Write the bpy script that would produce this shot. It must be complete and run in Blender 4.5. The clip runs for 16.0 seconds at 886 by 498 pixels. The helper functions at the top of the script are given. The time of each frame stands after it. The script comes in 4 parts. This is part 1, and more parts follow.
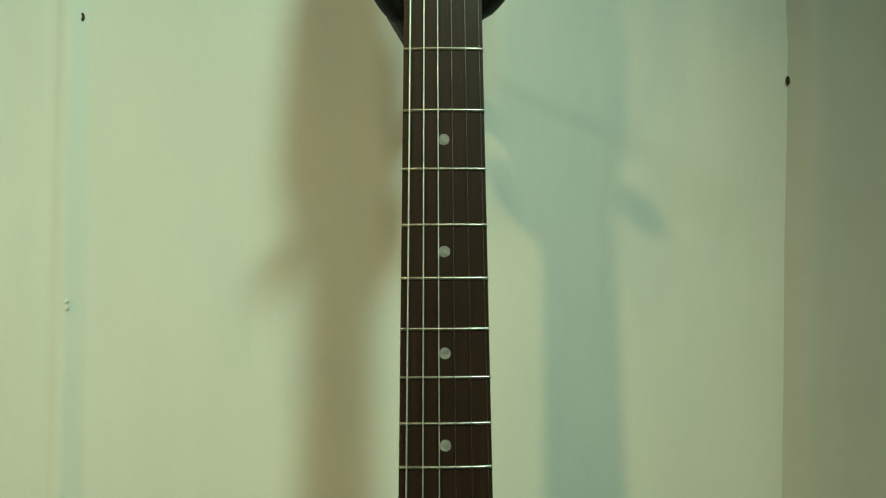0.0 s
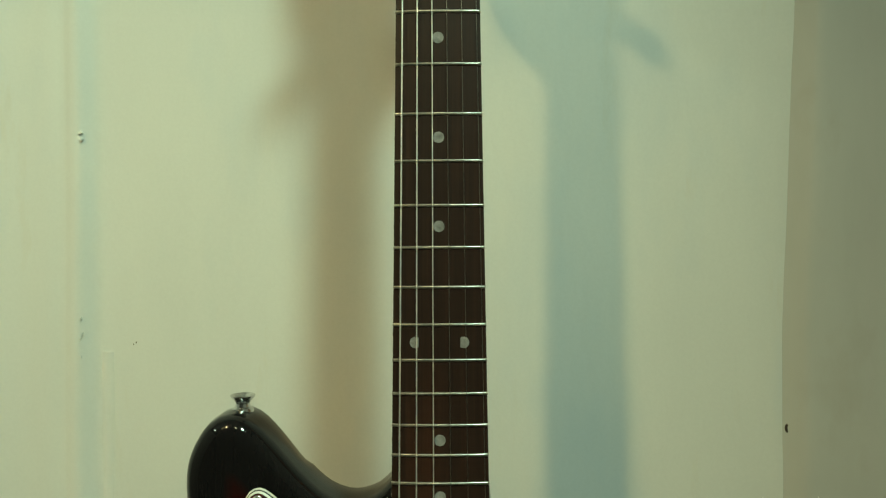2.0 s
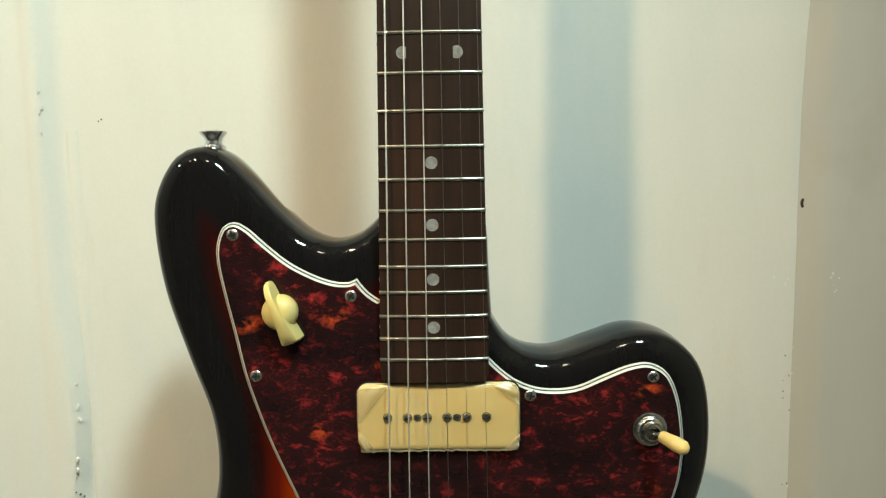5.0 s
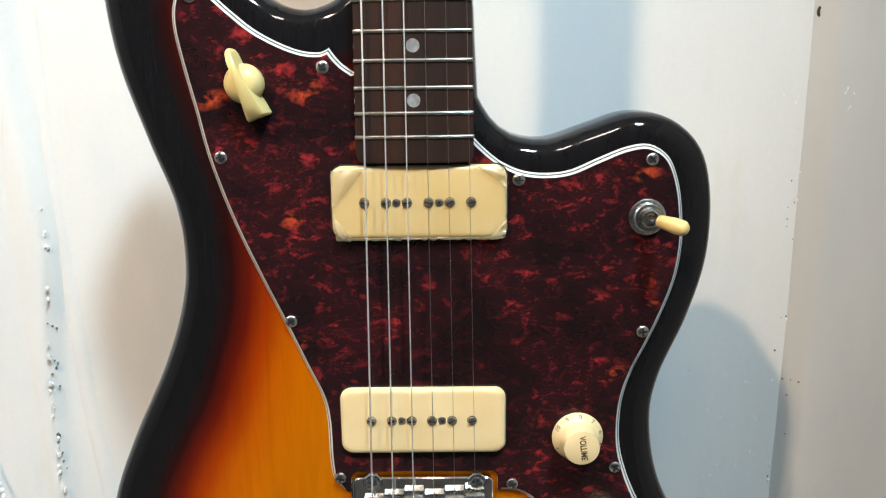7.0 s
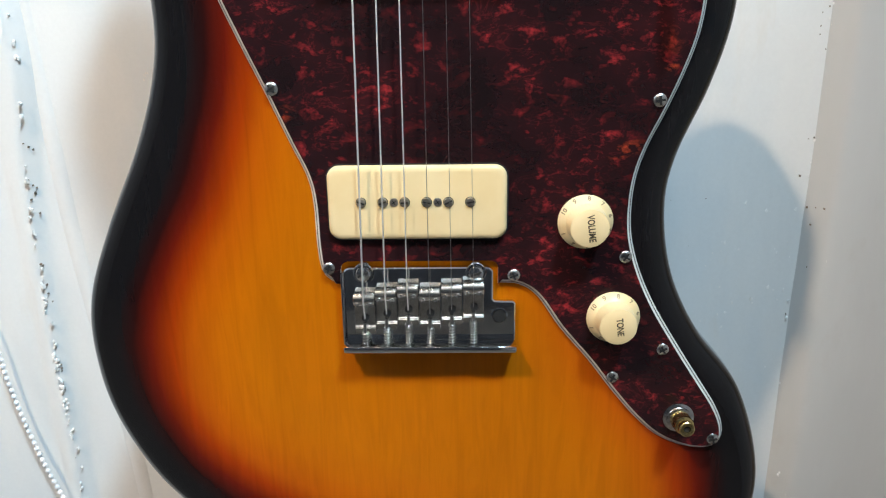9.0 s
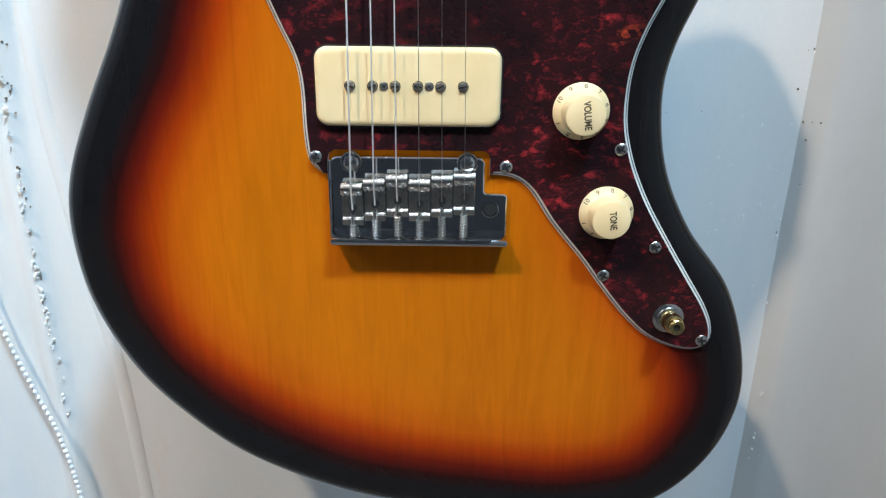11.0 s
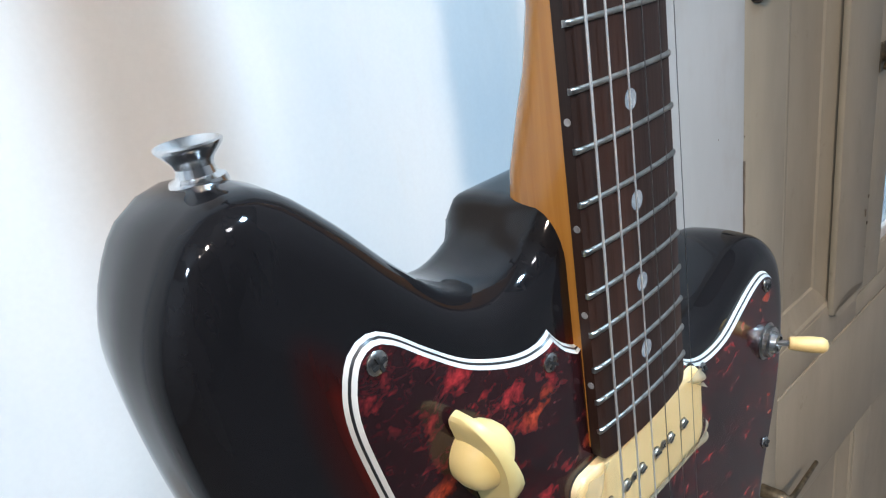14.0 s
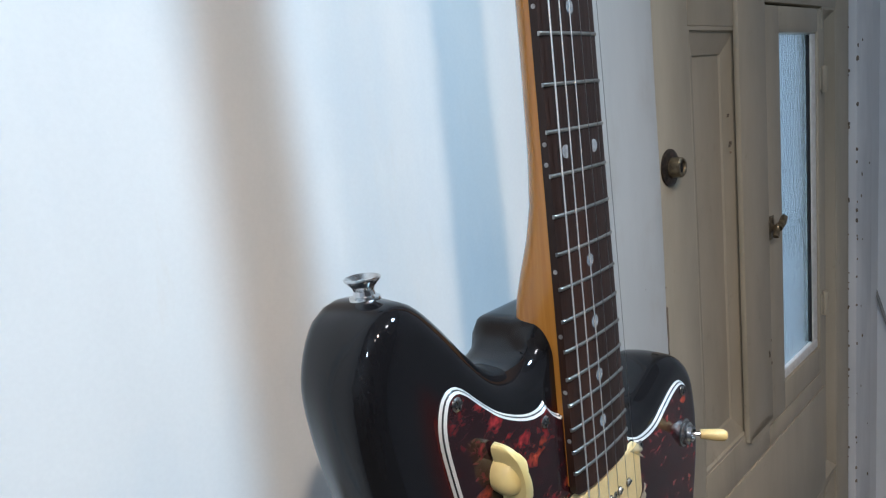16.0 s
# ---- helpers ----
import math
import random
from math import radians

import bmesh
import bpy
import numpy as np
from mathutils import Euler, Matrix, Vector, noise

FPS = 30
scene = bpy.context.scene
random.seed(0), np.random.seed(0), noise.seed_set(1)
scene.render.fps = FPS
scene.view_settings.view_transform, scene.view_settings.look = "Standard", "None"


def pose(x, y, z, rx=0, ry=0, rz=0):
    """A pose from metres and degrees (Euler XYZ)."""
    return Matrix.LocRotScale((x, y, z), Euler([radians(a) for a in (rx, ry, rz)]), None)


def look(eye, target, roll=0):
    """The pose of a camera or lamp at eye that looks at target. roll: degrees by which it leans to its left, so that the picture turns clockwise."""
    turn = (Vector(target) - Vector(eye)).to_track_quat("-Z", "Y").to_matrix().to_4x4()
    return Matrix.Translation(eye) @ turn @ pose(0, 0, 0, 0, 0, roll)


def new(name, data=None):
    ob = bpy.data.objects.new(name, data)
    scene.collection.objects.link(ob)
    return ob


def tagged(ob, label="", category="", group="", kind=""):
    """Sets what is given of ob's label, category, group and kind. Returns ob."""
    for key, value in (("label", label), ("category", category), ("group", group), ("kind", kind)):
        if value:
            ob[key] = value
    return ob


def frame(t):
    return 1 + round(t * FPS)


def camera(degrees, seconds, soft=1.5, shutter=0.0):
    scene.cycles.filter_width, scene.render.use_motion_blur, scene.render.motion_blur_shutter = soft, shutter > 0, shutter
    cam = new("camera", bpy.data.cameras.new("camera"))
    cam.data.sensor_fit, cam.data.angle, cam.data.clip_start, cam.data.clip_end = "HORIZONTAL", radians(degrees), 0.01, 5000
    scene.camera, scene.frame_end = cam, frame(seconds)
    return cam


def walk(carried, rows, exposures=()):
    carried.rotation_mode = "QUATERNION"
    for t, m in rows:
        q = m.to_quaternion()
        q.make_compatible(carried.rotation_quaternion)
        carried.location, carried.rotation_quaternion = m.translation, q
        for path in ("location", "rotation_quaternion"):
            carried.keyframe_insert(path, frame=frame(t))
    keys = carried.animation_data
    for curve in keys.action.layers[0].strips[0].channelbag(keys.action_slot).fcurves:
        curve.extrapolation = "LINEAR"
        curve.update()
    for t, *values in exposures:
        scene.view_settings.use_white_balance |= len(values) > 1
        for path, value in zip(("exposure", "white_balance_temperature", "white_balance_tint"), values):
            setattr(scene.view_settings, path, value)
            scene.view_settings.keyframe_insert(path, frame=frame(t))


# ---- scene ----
from mathutils.geometry import delaunay_2d_cdt

# ---- camera ----
cam = camera(63.6, 16.0, 1.2)
PATH = [
    (0, (-0.01, -0.383, 1.533), (0.038, 1.614, 1.638), -0.3),
    (0.5, (0.006, -0.391, 1.513), (0.038, 1.606, 1.601), 0.2),
    (1, (0.011, -0.385, 1.489), (-0.011, 1.614, 1.528), -0.3),
    (1.5, (0.009, -0.39, 1.463), (0.007, 1.61, 1.488), 0.3),
    (2, (0.008, -0.388, 1.437), (-0.022, 1.612, 1.434), -0.3),
    (2.5, (0.007, -0.379, 1.418), (0.01, 1.621, 1.38), -0.8),
    (3, (0.007, -0.375, 1.4), (0.014, 1.624, 1.337), -1.2),
    (3.5, (0.005, -0.372, 1.384), (0.027, 1.625, 1.294), -1.1),
    (3.7, (0.002, -0.37, 1.376), (0.02, 1.627, 1.274), -1.4),
    (4, (0.007, -0.364, 1.363), (0.002, 1.632, 1.23), -1.1),
    (4.2, (0.008, -0.362, 1.356), (-0.007, 1.632, 1.206), -1.1),
    (6.3, (0.011, -0.34, 1.284), (-0.001, 1.628, 0.926), -0.6),
    (6.5, (0.013, -0.339, 1.276), (0.002, 1.626, 0.9), -0.7),
    (7, (0.015, -0.335, 1.253), (0.001, 1.619, 0.83), -0.7),
    (7.3, (0.015, -0.332, 1.236), (0.004, 1.615, 0.781), -1.0),
    (7.5, (0.015, -0.331, 1.227), (0.002, 1.609, 0.742), -0.8),
    (8, (0.015, -0.331, 1.207), (-0.009, 1.6, 0.686), -0.8),
    (8.5, (0.018, -0.329, 1.188), (-0.013, 1.591, 0.628), -0.7),
    (9, (0.021, -0.323, 1.169), (-0.025, 1.587, 0.578), -0.8),
    (9.5, (0.024, -0.329, 1.151), (-0.025, 1.579, 0.553), -0.6),
    (10, (0.022, -0.329, 1.136), (-0.04, 1.569, 0.508), -0.7),
    (10.2, (0.022, -0.328, 1.129), (-0.033, 1.563, 0.479), -0.5),
    (12.3, (-0.027, -0.307, 1.154), (0.127, 1.552, 0.431), -0.2),
    (12.5, (-0.053, -0.288, 1.165), (0.181, 1.575, 0.477), -1.5),
    (12.6, (-0.073, -0.274, 1.187), (0.244, 1.558, 0.45), -2.4),
    (12.9, (-0.13, -0.225, 1.238), (0.604, 1.5, 0.536), -5.3),
    (13, (-0.137, -0.206, 1.26), (0.714, 1.449, 0.529), -6.5),
    (13.2, (-0.151, -0.18, 1.299), (0.859, 1.353, 0.509), -9.0),
    (13.5, (-0.17, -0.136, 1.34), (0.99, 1.262, 0.502), -9.4),
    (13.7, (-0.173, -0.122, 1.357), (1.009, 1.287, 0.572), -10.1),
    (14, (-0.18, -0.11, 1.378), (1.065, 1.263, 0.629), -9.4),
    (14.5, (-0.2, -0.103, 1.417), (1.205, 1.083, 0.631), -10.4),
    (15, (-0.215, -0.115, 1.425), (1.253, 1.005, 0.658), -10.6),
    (15.5, (-0.253, -0.136, 1.424), (1.217, 1.058, 0.781), -9.3),
    (16, (-0.296, -0.167, 1.41), (1.184, 1.124, 1.029), -6.3),
]
EXPOSURES = [
    (0.0, -1.08, 9900, -30),
    (1.0, -0.99, 9900, -28),
    (1.5, -1.07, 9900, -27),
    (2.0, -1.02, 9900, -26),
    (3.5, -0.84, 9300, -17),
    (4.2, -0.62, 9000, -12),
    (6.3, 0.09, 7000, 12),
    (8.0, 0.20, 6700, 13),
    (10.2, 0.28, 5900, 11),
    (12.5, 0.46, 5800, 10),
    (12.8, 0.53, 5800, 11),
    (13.4, 0.62, 5900, 13),
    (14.0, 0.14, 5800, 13),
    (14.5, -0.10, 5650, 12),
    (16.0, -0.24, 5700, 12),
]
walk(cam, [(t, look(e, g, r)) for t, e, g, r in PATH], EXPOSURES)

# ---- world and lamps ----
world = bpy.data.worlds.new("room_ambient")
world.use_nodes = True
world.node_tree.nodes["Background"].inputs["Color"].default_value = (0.8, 0.9, 1.0, 1)
world.node_tree.nodes["Background"].inputs["Strength"].default_value = 0.05
scene.world = world


shaded = bpy.data.lights.new("cool_shaded_lamp", "SPOT")
shaded.energy, shaded.color, shaded.shadow_soft_size, shaded.spot_size, shaded.spot_blend = 180, (0.61, 0.86, 1.0), 0.105, radians(59), 1.0
shaded_lamp = new("cool_shaded_lamp", shaded)
shaded_lamp.matrix_basis = look((0.48, -0.88, 2.72), (-0.58, 0.147, 0.90))
warm = bpy.data.lights.new("warm_ceiling_lamp", "SPOT")
warm.energy, warm.color, warm.shadow_soft_size, warm.spot_size, warm.spot_blend = 98, (1.0, 0.75, 0.52), 0.042, radians(72), 1.0
warm_lamp = new("warm_ceiling_lamp", warm)
warm_lamp.matrix_basis = look((-0.69, -0.90, 2.50), (0.20, 0.147, 0.12))
small = bpy.data.lights.new("small_ceiling_lamp", "POINT")
small.energy, small.color, small.shadow_soft_size = 3.5, (1.0, 0.84, 0.66), 0.045
new("small_ceiling_lamp", small).location = (-0.98, -0.90, 2.46)
middle = bpy.data.lights.new("middle_ceiling_lamp", "POINT")
middle.energy, middle.color, middle.shadow_soft_size = 13, (1.0, 0.94, 0.86), 0.07
new("middle_ceiling_lamp", middle).location = (-0.03, -0.90, 2.50)
white = bpy.data.lights.new("white_ceiling_lamp", "POINT")
white.energy, white.color, white.shadow_soft_size = 36, (0.76, 0.90, 1.0), 0.065
new("white_ceiling_lamp", white).location = (-1.75, -0.80, 2.48)


# ---- materials ----
def material(name, build, rough=0.5, metal=0.0, coat=0.0, bump=None, **extra):
    """build(nodes, links, coords) gives the colour socket or an RGB tuple; bump(nodes, links, coords) a height socket and strength."""
    m = bpy.data.materials.new(name)
    m.use_nodes = True
    nodes, links = m.node_tree.nodes, m.node_tree.links
    shader = nodes["Principled BSDF"]
    coords = nodes.new("ShaderNodeTexCoord").outputs["Object"]
    colour = build(nodes, links, coords) if callable(build) else build
    if isinstance(colour, tuple):
        shader.inputs["Base Color"].default_value = (*colour, 1)
    else:
        links.new(colour, shader.inputs["Base Color"])
    if callable(rough):
        links.new(rough(nodes, links, coords), shader.inputs["Roughness"])
    else:
        shader.inputs["Roughness"].default_value = rough
    shader.inputs["Metallic"].default_value = metal
    shader.inputs["Coat Weight"].default_value = coat
    shader.inputs["Coat Roughness"].default_value = 0.04
    for key, value in extra.items():
        shader.inputs[key.replace("_", " ").title().replace("Ior", "IOR")].default_value = value
    if bump:
        height, strength, distance = bump(nodes, links, coords)
        b = nodes.new("ShaderNodeBump")
        b.inputs["Strength"].default_value, b.inputs["Distance"].default_value = strength, distance
        links.new(height, b.inputs["Height"])
        links.new(b.outputs["Normal"], shader.inputs["Normal"])
    return m


def stretch(nodes, links, coords, sx, sy, sz):
    n = nodes.new("ShaderNodeMapping")
    n.inputs["Scale"].default_value = (sx, sy, sz)
    links.new(coords, n.inputs["Vector"])
    return n.outputs["Vector"]


def grain(nodes, links, vector, scale, detail=4, rough=0.55, distort=0.0):
    n = nodes.new("ShaderNodeTexNoise")
    for key, value in (("Scale", scale), ("Detail", detail), ("Roughness", rough), ("Distortion", distort)):
        n.inputs[key].default_value = value
    links.new(vector, n.inputs["Vector"])
    return n.outputs["Fac"]


def ramp(nodes, links, fac, *stops):
    n = nodes.new("ShaderNodeValToRGB")
    while len(n.color_ramp.elements) < len(stops):
        n.color_ramp.elements.new(0.5)
    for e, (at, colour) in zip(n.color_ramp.elements, stops):
        e.position, e.color = at, (*colour, 1) if isinstance(colour, tuple) else (colour, colour, colour, 1)
    links.new(fac, n.inputs["Fac"])
    return n.outputs["Color"]


def blend(nodes, links, fac, a, b, mode="MIX"):
    n = nodes.new("ShaderNodeMix")
    n.data_type, n.blend_type = "RGBA", mode
    for socket, value in ((n.inputs[0], fac), (n.inputs[6], a), (n.inputs[7], b)):
        if isinstance(value, (int, float)):
            socket.default_value = value
        elif isinstance(value, tuple):
            socket.default_value = (*value, 1)
        else:
            links.new(value, socket)
    return n.outputs[2]


def maths(nodes, links, op, a, b):
    n = nodes.new("ShaderNodeMath")
    n.operation = op
    for socket, value in ((n.inputs[0], a), (n.inputs[1], b)):
        if isinstance(value, (int, float)):
            socket.default_value = value
        else:
            links.new(value, socket)
    return n.outputs[0]


def mottled(a, b, scale, lo=0.35, hi=0.65, sx=1, sy=1, sz=1):
    def build(nodes, links, coords):
        v = stretch(nodes, links, coords, sx, sy, sz)
        return ramp(nodes, links, grain(nodes, links, v, scale), (lo, a), (hi, b))
    return build


def rippled(scale, strength, distance, sx=1, sy=1, sz=1):
    def build(nodes, links, coords):
        return grain(nodes, links, stretch(nodes, links, coords, sx, sy, sz), scale), strength, distance
    return build


def wall_colour(nodes, links, coords):
    big = grain(nodes, links, stretch(nodes, links, coords, 1.6, 1, 0.5), 3.2, 5)
    base = ramp(nodes, links, big, (0.3, (0.69, 0.70, 0.69)), (0.7, (0.79, 0.79, 0.77)))
    stain = ramp(nodes, links, grain(nodes, links, stretch(nodes, links, coords, 2.5, 1, 0.5), 7, 6, 0.7), (0.60, 0.0), (0.78, 0.5))
    fine = ramp(nodes, links, grain(nodes, links, coords, 420, 2), (0.3, 0.975), (0.7, 1.0))
    cool = ramp(nodes, links, grain(nodes, links, stretch(nodes, links, coords, 1.5, 1, 0.6), 4.6, 4, 0.6), (0.46, 0.0), (0.66, 0.75))
    base = blend(nodes, links, cool, base, (0.60, 0.665, 0.705))
    return blend(nodes, links, 1.0, blend(nodes, links, stain, base, (0.66, 0.60, 0.50)), fine, "MULTIPLY")


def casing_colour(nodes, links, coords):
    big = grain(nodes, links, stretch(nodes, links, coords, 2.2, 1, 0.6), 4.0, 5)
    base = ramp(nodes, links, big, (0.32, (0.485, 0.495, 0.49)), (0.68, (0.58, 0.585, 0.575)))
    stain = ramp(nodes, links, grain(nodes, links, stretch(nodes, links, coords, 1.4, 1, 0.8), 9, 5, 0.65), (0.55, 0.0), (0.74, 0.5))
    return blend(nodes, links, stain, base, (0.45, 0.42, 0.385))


def wall_relief(nodes, links, coords):
    low = grain(nodes, links, stretch(nodes, links, coords, 1, 1, 0.35), 26, 3)
    high = grain(nodes, links, coords, 240, 3)
    return maths(nodes, links, "ADD", low, maths(nodes, links, "MULTIPLY", high, 0.05)), 0.30, 0.0035


def sunburst(nodes, links, coords):
    d = nodes.new("ShaderNodeAttribute")
    d.attribute_name = "edge_distance"
    wob = grain(nodes, links, coords, 16, 2)
    d = maths(nodes, links, "ADD", d.outputs["Fac"], maths(nodes, links, "MULTIPLY", maths(nodes, links, "SUBTRACT", wob, 0.5), 0.006))
    split = nodes.new("ShaderNodeSeparateXYZ")
    links.new(coords, split.inputs[0])
    rise = nodes.new("ShaderNodeMapRange")
    rise.interpolation_type = "SMOOTHSTEP"
    for key, value in (("From Min", -0.20), ("From Max", -0.05), ("To Min", 0.0065), ("To Max", 0.0125)):
        rise.inputs[key].default_value = value
    links.new(split.outputs["Z"], rise.inputs["Value"])
    d = maths(nodes, links, "SUBTRACT", d, rise.outputs[0])
    d = maths(nodes, links, "MULTIPLY", d, 12.0)
    burst = ramp(nodes, links, d, (0.15, (0.0085, 0.0080, 0.0088)), (0.245, (0.022, 0.0045, 0.004)), (0.355, (0.12, 0.0085, 0.003)),
                 (0.48, (0.33, 0.036, 0.0015)), (0.61, (0.49, 0.098, 0.0015)), (0.78, (0.525, 0.130, 0.001)), (1.0, (0.525, 0.143, 0.001)))
    lines = grain(nodes, links, stretch(nodes, links, coords, 58, 58, 4.6), 3.0, 6, 0.62, 1.3)
    wide = grain(nodes, links, stretch(nodes, links, coords, 9, 9, 1.7), 2.2, 4)
    tone = maths(nodes, links, "MULTIPLY", ramp(nodes, links, lines, (0.32, 0.85), (0.60, 1.0)), ramp(nodes, links, wide, (0.3, 0.90), (0.7, 1.04)))
    return blend(nodes, links, 1.0, burst, tone, "MULTIPLY")


ORANGE_PATCHES = [(-94, 1252, 12, 5), (-50, 1255, 9, 6), (-60, 1195, 7, 5), (110, 1215, 8, 4), (115, 1151, 4, 2), (97, 1115, 11, 4), (-26, 1230, 6, 4), (-58, 1133, 6, 4)]


def tortoise(nodes, links, coords):
    """Nearly black maroon plastic with clouds of short red flecks drawn out sideways, thin threads and a few orange patches."""
    v = stretch(nodes, links, coords, 0.72, 1, 1.12)
    cloud = grain(nodes, links, v, 30, 4, 0.62, 0.3)
    fleck = grain(nodes, links, v, 150, 4, 0.62, 0.35)
    small_fleck = grain(nodes, links, v, 260, 3, 0.6, 0.3)
    wave = grain(nodes, links, v, 66, 5, 0.66, 0.9)
    fine = ramp(nodes, links, grain(nodes, links, coords, 520, 3), (0.34, 0.45), (0.60, 1.0))
    base = ramp(nodes, links, cloud, (0.32, (0.0100, 0.0058, 0.0064)), (0.54, (0.019, 0.0068, 0.0080)), (0.74, (0.038, 0.0086, 0.0098)))
    thread = ramp(nodes, links, maths(nodes, links, "ABSOLUTE", maths(nodes, links, "SUBTRACT", wave, 0.52), 0), (0.0, 0.9), (0.020, 0.0))
    spots = maths(nodes, links, "MAXIMUM", ramp(nodes, links, fleck, (0.55, 0.0), (0.69, 1.0)), ramp(nodes, links, small_fleck, (0.61, 0.0), (0.75, 0.55)))
    dense = ramp(nodes, links, cloud, (0.42, 0.12), (0.64, 1.0))
    mask = maths(nodes, links, "MULTIPLY", maths(nodes, links, "MULTIPLY", maths(nodes, links, "MAXIMUM", spots, maths(nodes, links, "MULTIPLY", thread, 0.18)), dense), fine)
    red = blend(nodes, links, mask, base, (0.40, 0.030, 0.033))
    place = None
    for x, z, w, h in ORANGE_PATCHES:
        # a flat oval round each patch, rising a little to one side
        n = nodes.new("ShaderNodeMapping")
        n.vector_type = "TEXTURE"
        n.inputs["Location"].default_value = (x / 1000, 0.006, z / 1000 - 1.386)
        n.inputs["Rotation"].default_value = (0, radians(-16), 0)
        n.inputs["Scale"].default_value = (w / 1000, 1.0, h / 1000)
        links.new(coords, n.inputs["Vector"])
        far = nodes.new("ShaderNodeVectorMath")
        far.operation = "LENGTH"
        links.new(n.outputs["Vector"], far.inputs[0])
        here = ramp(nodes, links, far.outputs["Value"], (0.25, 1.0), (1.0, 0.0))
        place = here if place is None else maths(nodes, links, "MAXIMUM", place, here)
    loose = ramp(nodes, links, grain(nodes, links, v, 38, 2, 0.5, 0.2), (0.70, 0.0), (0.76, 0.22))
    place = maths(nodes, links, "MAXIMUM", place, loose)
    hot = maths(nodes, links, "MULTIPLY", maths(nodes, links, "MULTIPLY", ramp(nodes, links, fleck, (0.46, 0.0), (0.60, 1.0)), place), fine)
    return blend(nodes, links, hot, red, (0.50, 0.066, 0.024))


def rosewood(nodes, links, coords):
    lines = grain(nodes, links, stretch(nodes, links, coords, 110, 110, 3.0), 4.0, 6, 0.65, 0.4)
    wide = grain(nodes, links, stretch(nodes, links, coords, 40, 1, 2.0), 1.4, 3)
    base = ramp(nodes, links, lines, (0.28, (0.015, 0.0078, 0.0058)), (0.55, (0.023, 0.0112, 0.0080)), (0.78, (0.034, 0.0160, 0.0108)))
    warm_streak = grain(nodes, links, stretch(nodes, links, coords, 16, 1, 3.2), 2.0, 2)
    base = blend(nodes, links, ramp(nodes, links, warm_streak, (0.55, 0.0), (0.74, 0.4)), base, (0.072, 0.024, 0.012))
    return blend(nodes, links, ramp(nodes, links, wide, (0.50, 0.0), (0.78, 0.30)), base, (0.060, 0.025, 0.015))


def maple(nodes, links, coords):
    lines = grain(nodes, links, stretch(nodes, links, coords, 90, 90, 2.5), 2.5, 5, 0.6, 0.3)
    return ramp(nodes, links, lines, (0.30, (0.32, 0.125, 0.017)), (0.70, (0.46, 0.205, 0.036)))


def door_colour(nodes, links, coords):
    big = grain(nodes, links, stretch(nodes, links, coords, 1.5, 1, 0.45), 7, 5, 0.6)
    base = ramp(nodes, links, big, (0.3, (0.345, 0.30, 0.222)), (0.68, (0.45, 0.40, 0.305)))
    dirt = ramp(nodes, links, grain(nodes, links, coords, 30, 6, 0.75), (0.60, 0.0), (0.80, 0.7))
    return blend(nodes, links, dirt, base, (0.24, 0.19, 0.13))


def wound(nodes, links, coords):
    w = nodes.new("ShaderNodeTexWave")
    w.bands_direction = "Z"
    w.inputs["Scale"].default_value = 950
    links.new(coords, w.inputs["Vector"])
    return w.outputs["Fac"], 0.18, 0.0001


WALL = material("wall_paint", wall_colour, 0.62, bump=wall_relief)
PLAIN_WALL = material("plain_wall_paint", mottled((0.64, 0.66, 0.68), (0.74, 0.755, 0.775), 3), 0.8, bump=rippled(60, 0.3, 0.002))
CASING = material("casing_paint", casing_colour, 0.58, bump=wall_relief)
CHIP = material("flaked_paint_edge", mottled((0.70, 0.69, 0.66), (0.84, 0.84, 0.82), 90), 0.6)
DARK_CHIP = material("bare_spot", mottled((0.10, 0.08, 0.06), (0.22, 0.17, 0.12), 200), 0.8)
WEST = material("west_wall_paint", mottled((0.66, 0.67, 0.68), (0.76, 0.76, 0.76), 3), 0.8)
FLOOR = material("floor_board", mottled((0.29, 0.265, 0.235), (0.38, 0.35, 0.315), 6, sx=8), 0.5)
CEIL = material("ceiling_paint", mottled((0.25, 0.25, 0.245), (0.30, 0.30, 0.295), 4), 0.9)
BACK = material("back_wall_paint", mottled((0.085, 0.095, 0.115), (0.12, 0.13, 0.15), 3), 0.9)
BURST = material("sunburst_lacquer", sunburst, 0.06, specular_ior_level=0.28, bump=rippled(9, 0.05, 0.004))
TORT = material("tortoise_plastic", tortoise, 0.13, specular_ior_level=0.34, bump=rippled(18, 0.04, 0.003))
WHITE_PLY = material("white_ply", mottled((0.58, 0.58, 0.55), (0.66, 0.66, 0.63), 60), 0.35)
BLACK_PLY = material("black_ply", (0.012, 0.012, 0.013), 0.35)
ROSE = material("rosewood", rosewood, 0.48, specular_ior_level=0.3, bump=rippled(60, 0.25, 0.0006, 8, 8, 0.4))
MAPLE = material("amber_maple", maple, 0.20, coat=0.2)
FRET = material("fret_wire", mottled((0.38, 0.365, 0.335), (0.54, 0.52, 0.48), 300), 0.30, 1.0)
PEARL = material("pearl_dot", mottled((0.20, 0.20, 0.205), (0.36, 0.36, 0.36), 230), 0.22)
CREAM = material("cream_plastic", mottled((0.76, 0.585, 0.31), (0.80, 0.64, 0.365), 45), 0.30, bump=rippled(140, 0.06, 0.0006))
YELLOW_CREAM = material("aged_cream_plastic", mottled((0.72, 0.57, 0.23), (0.77, 0.63, 0.29), 60), 0.30)
CREAM_TIP = material("amber_cream_tip", mottled((0.76, 0.55, 0.22), (0.80, 0.62, 0.29), 80), 0.32)
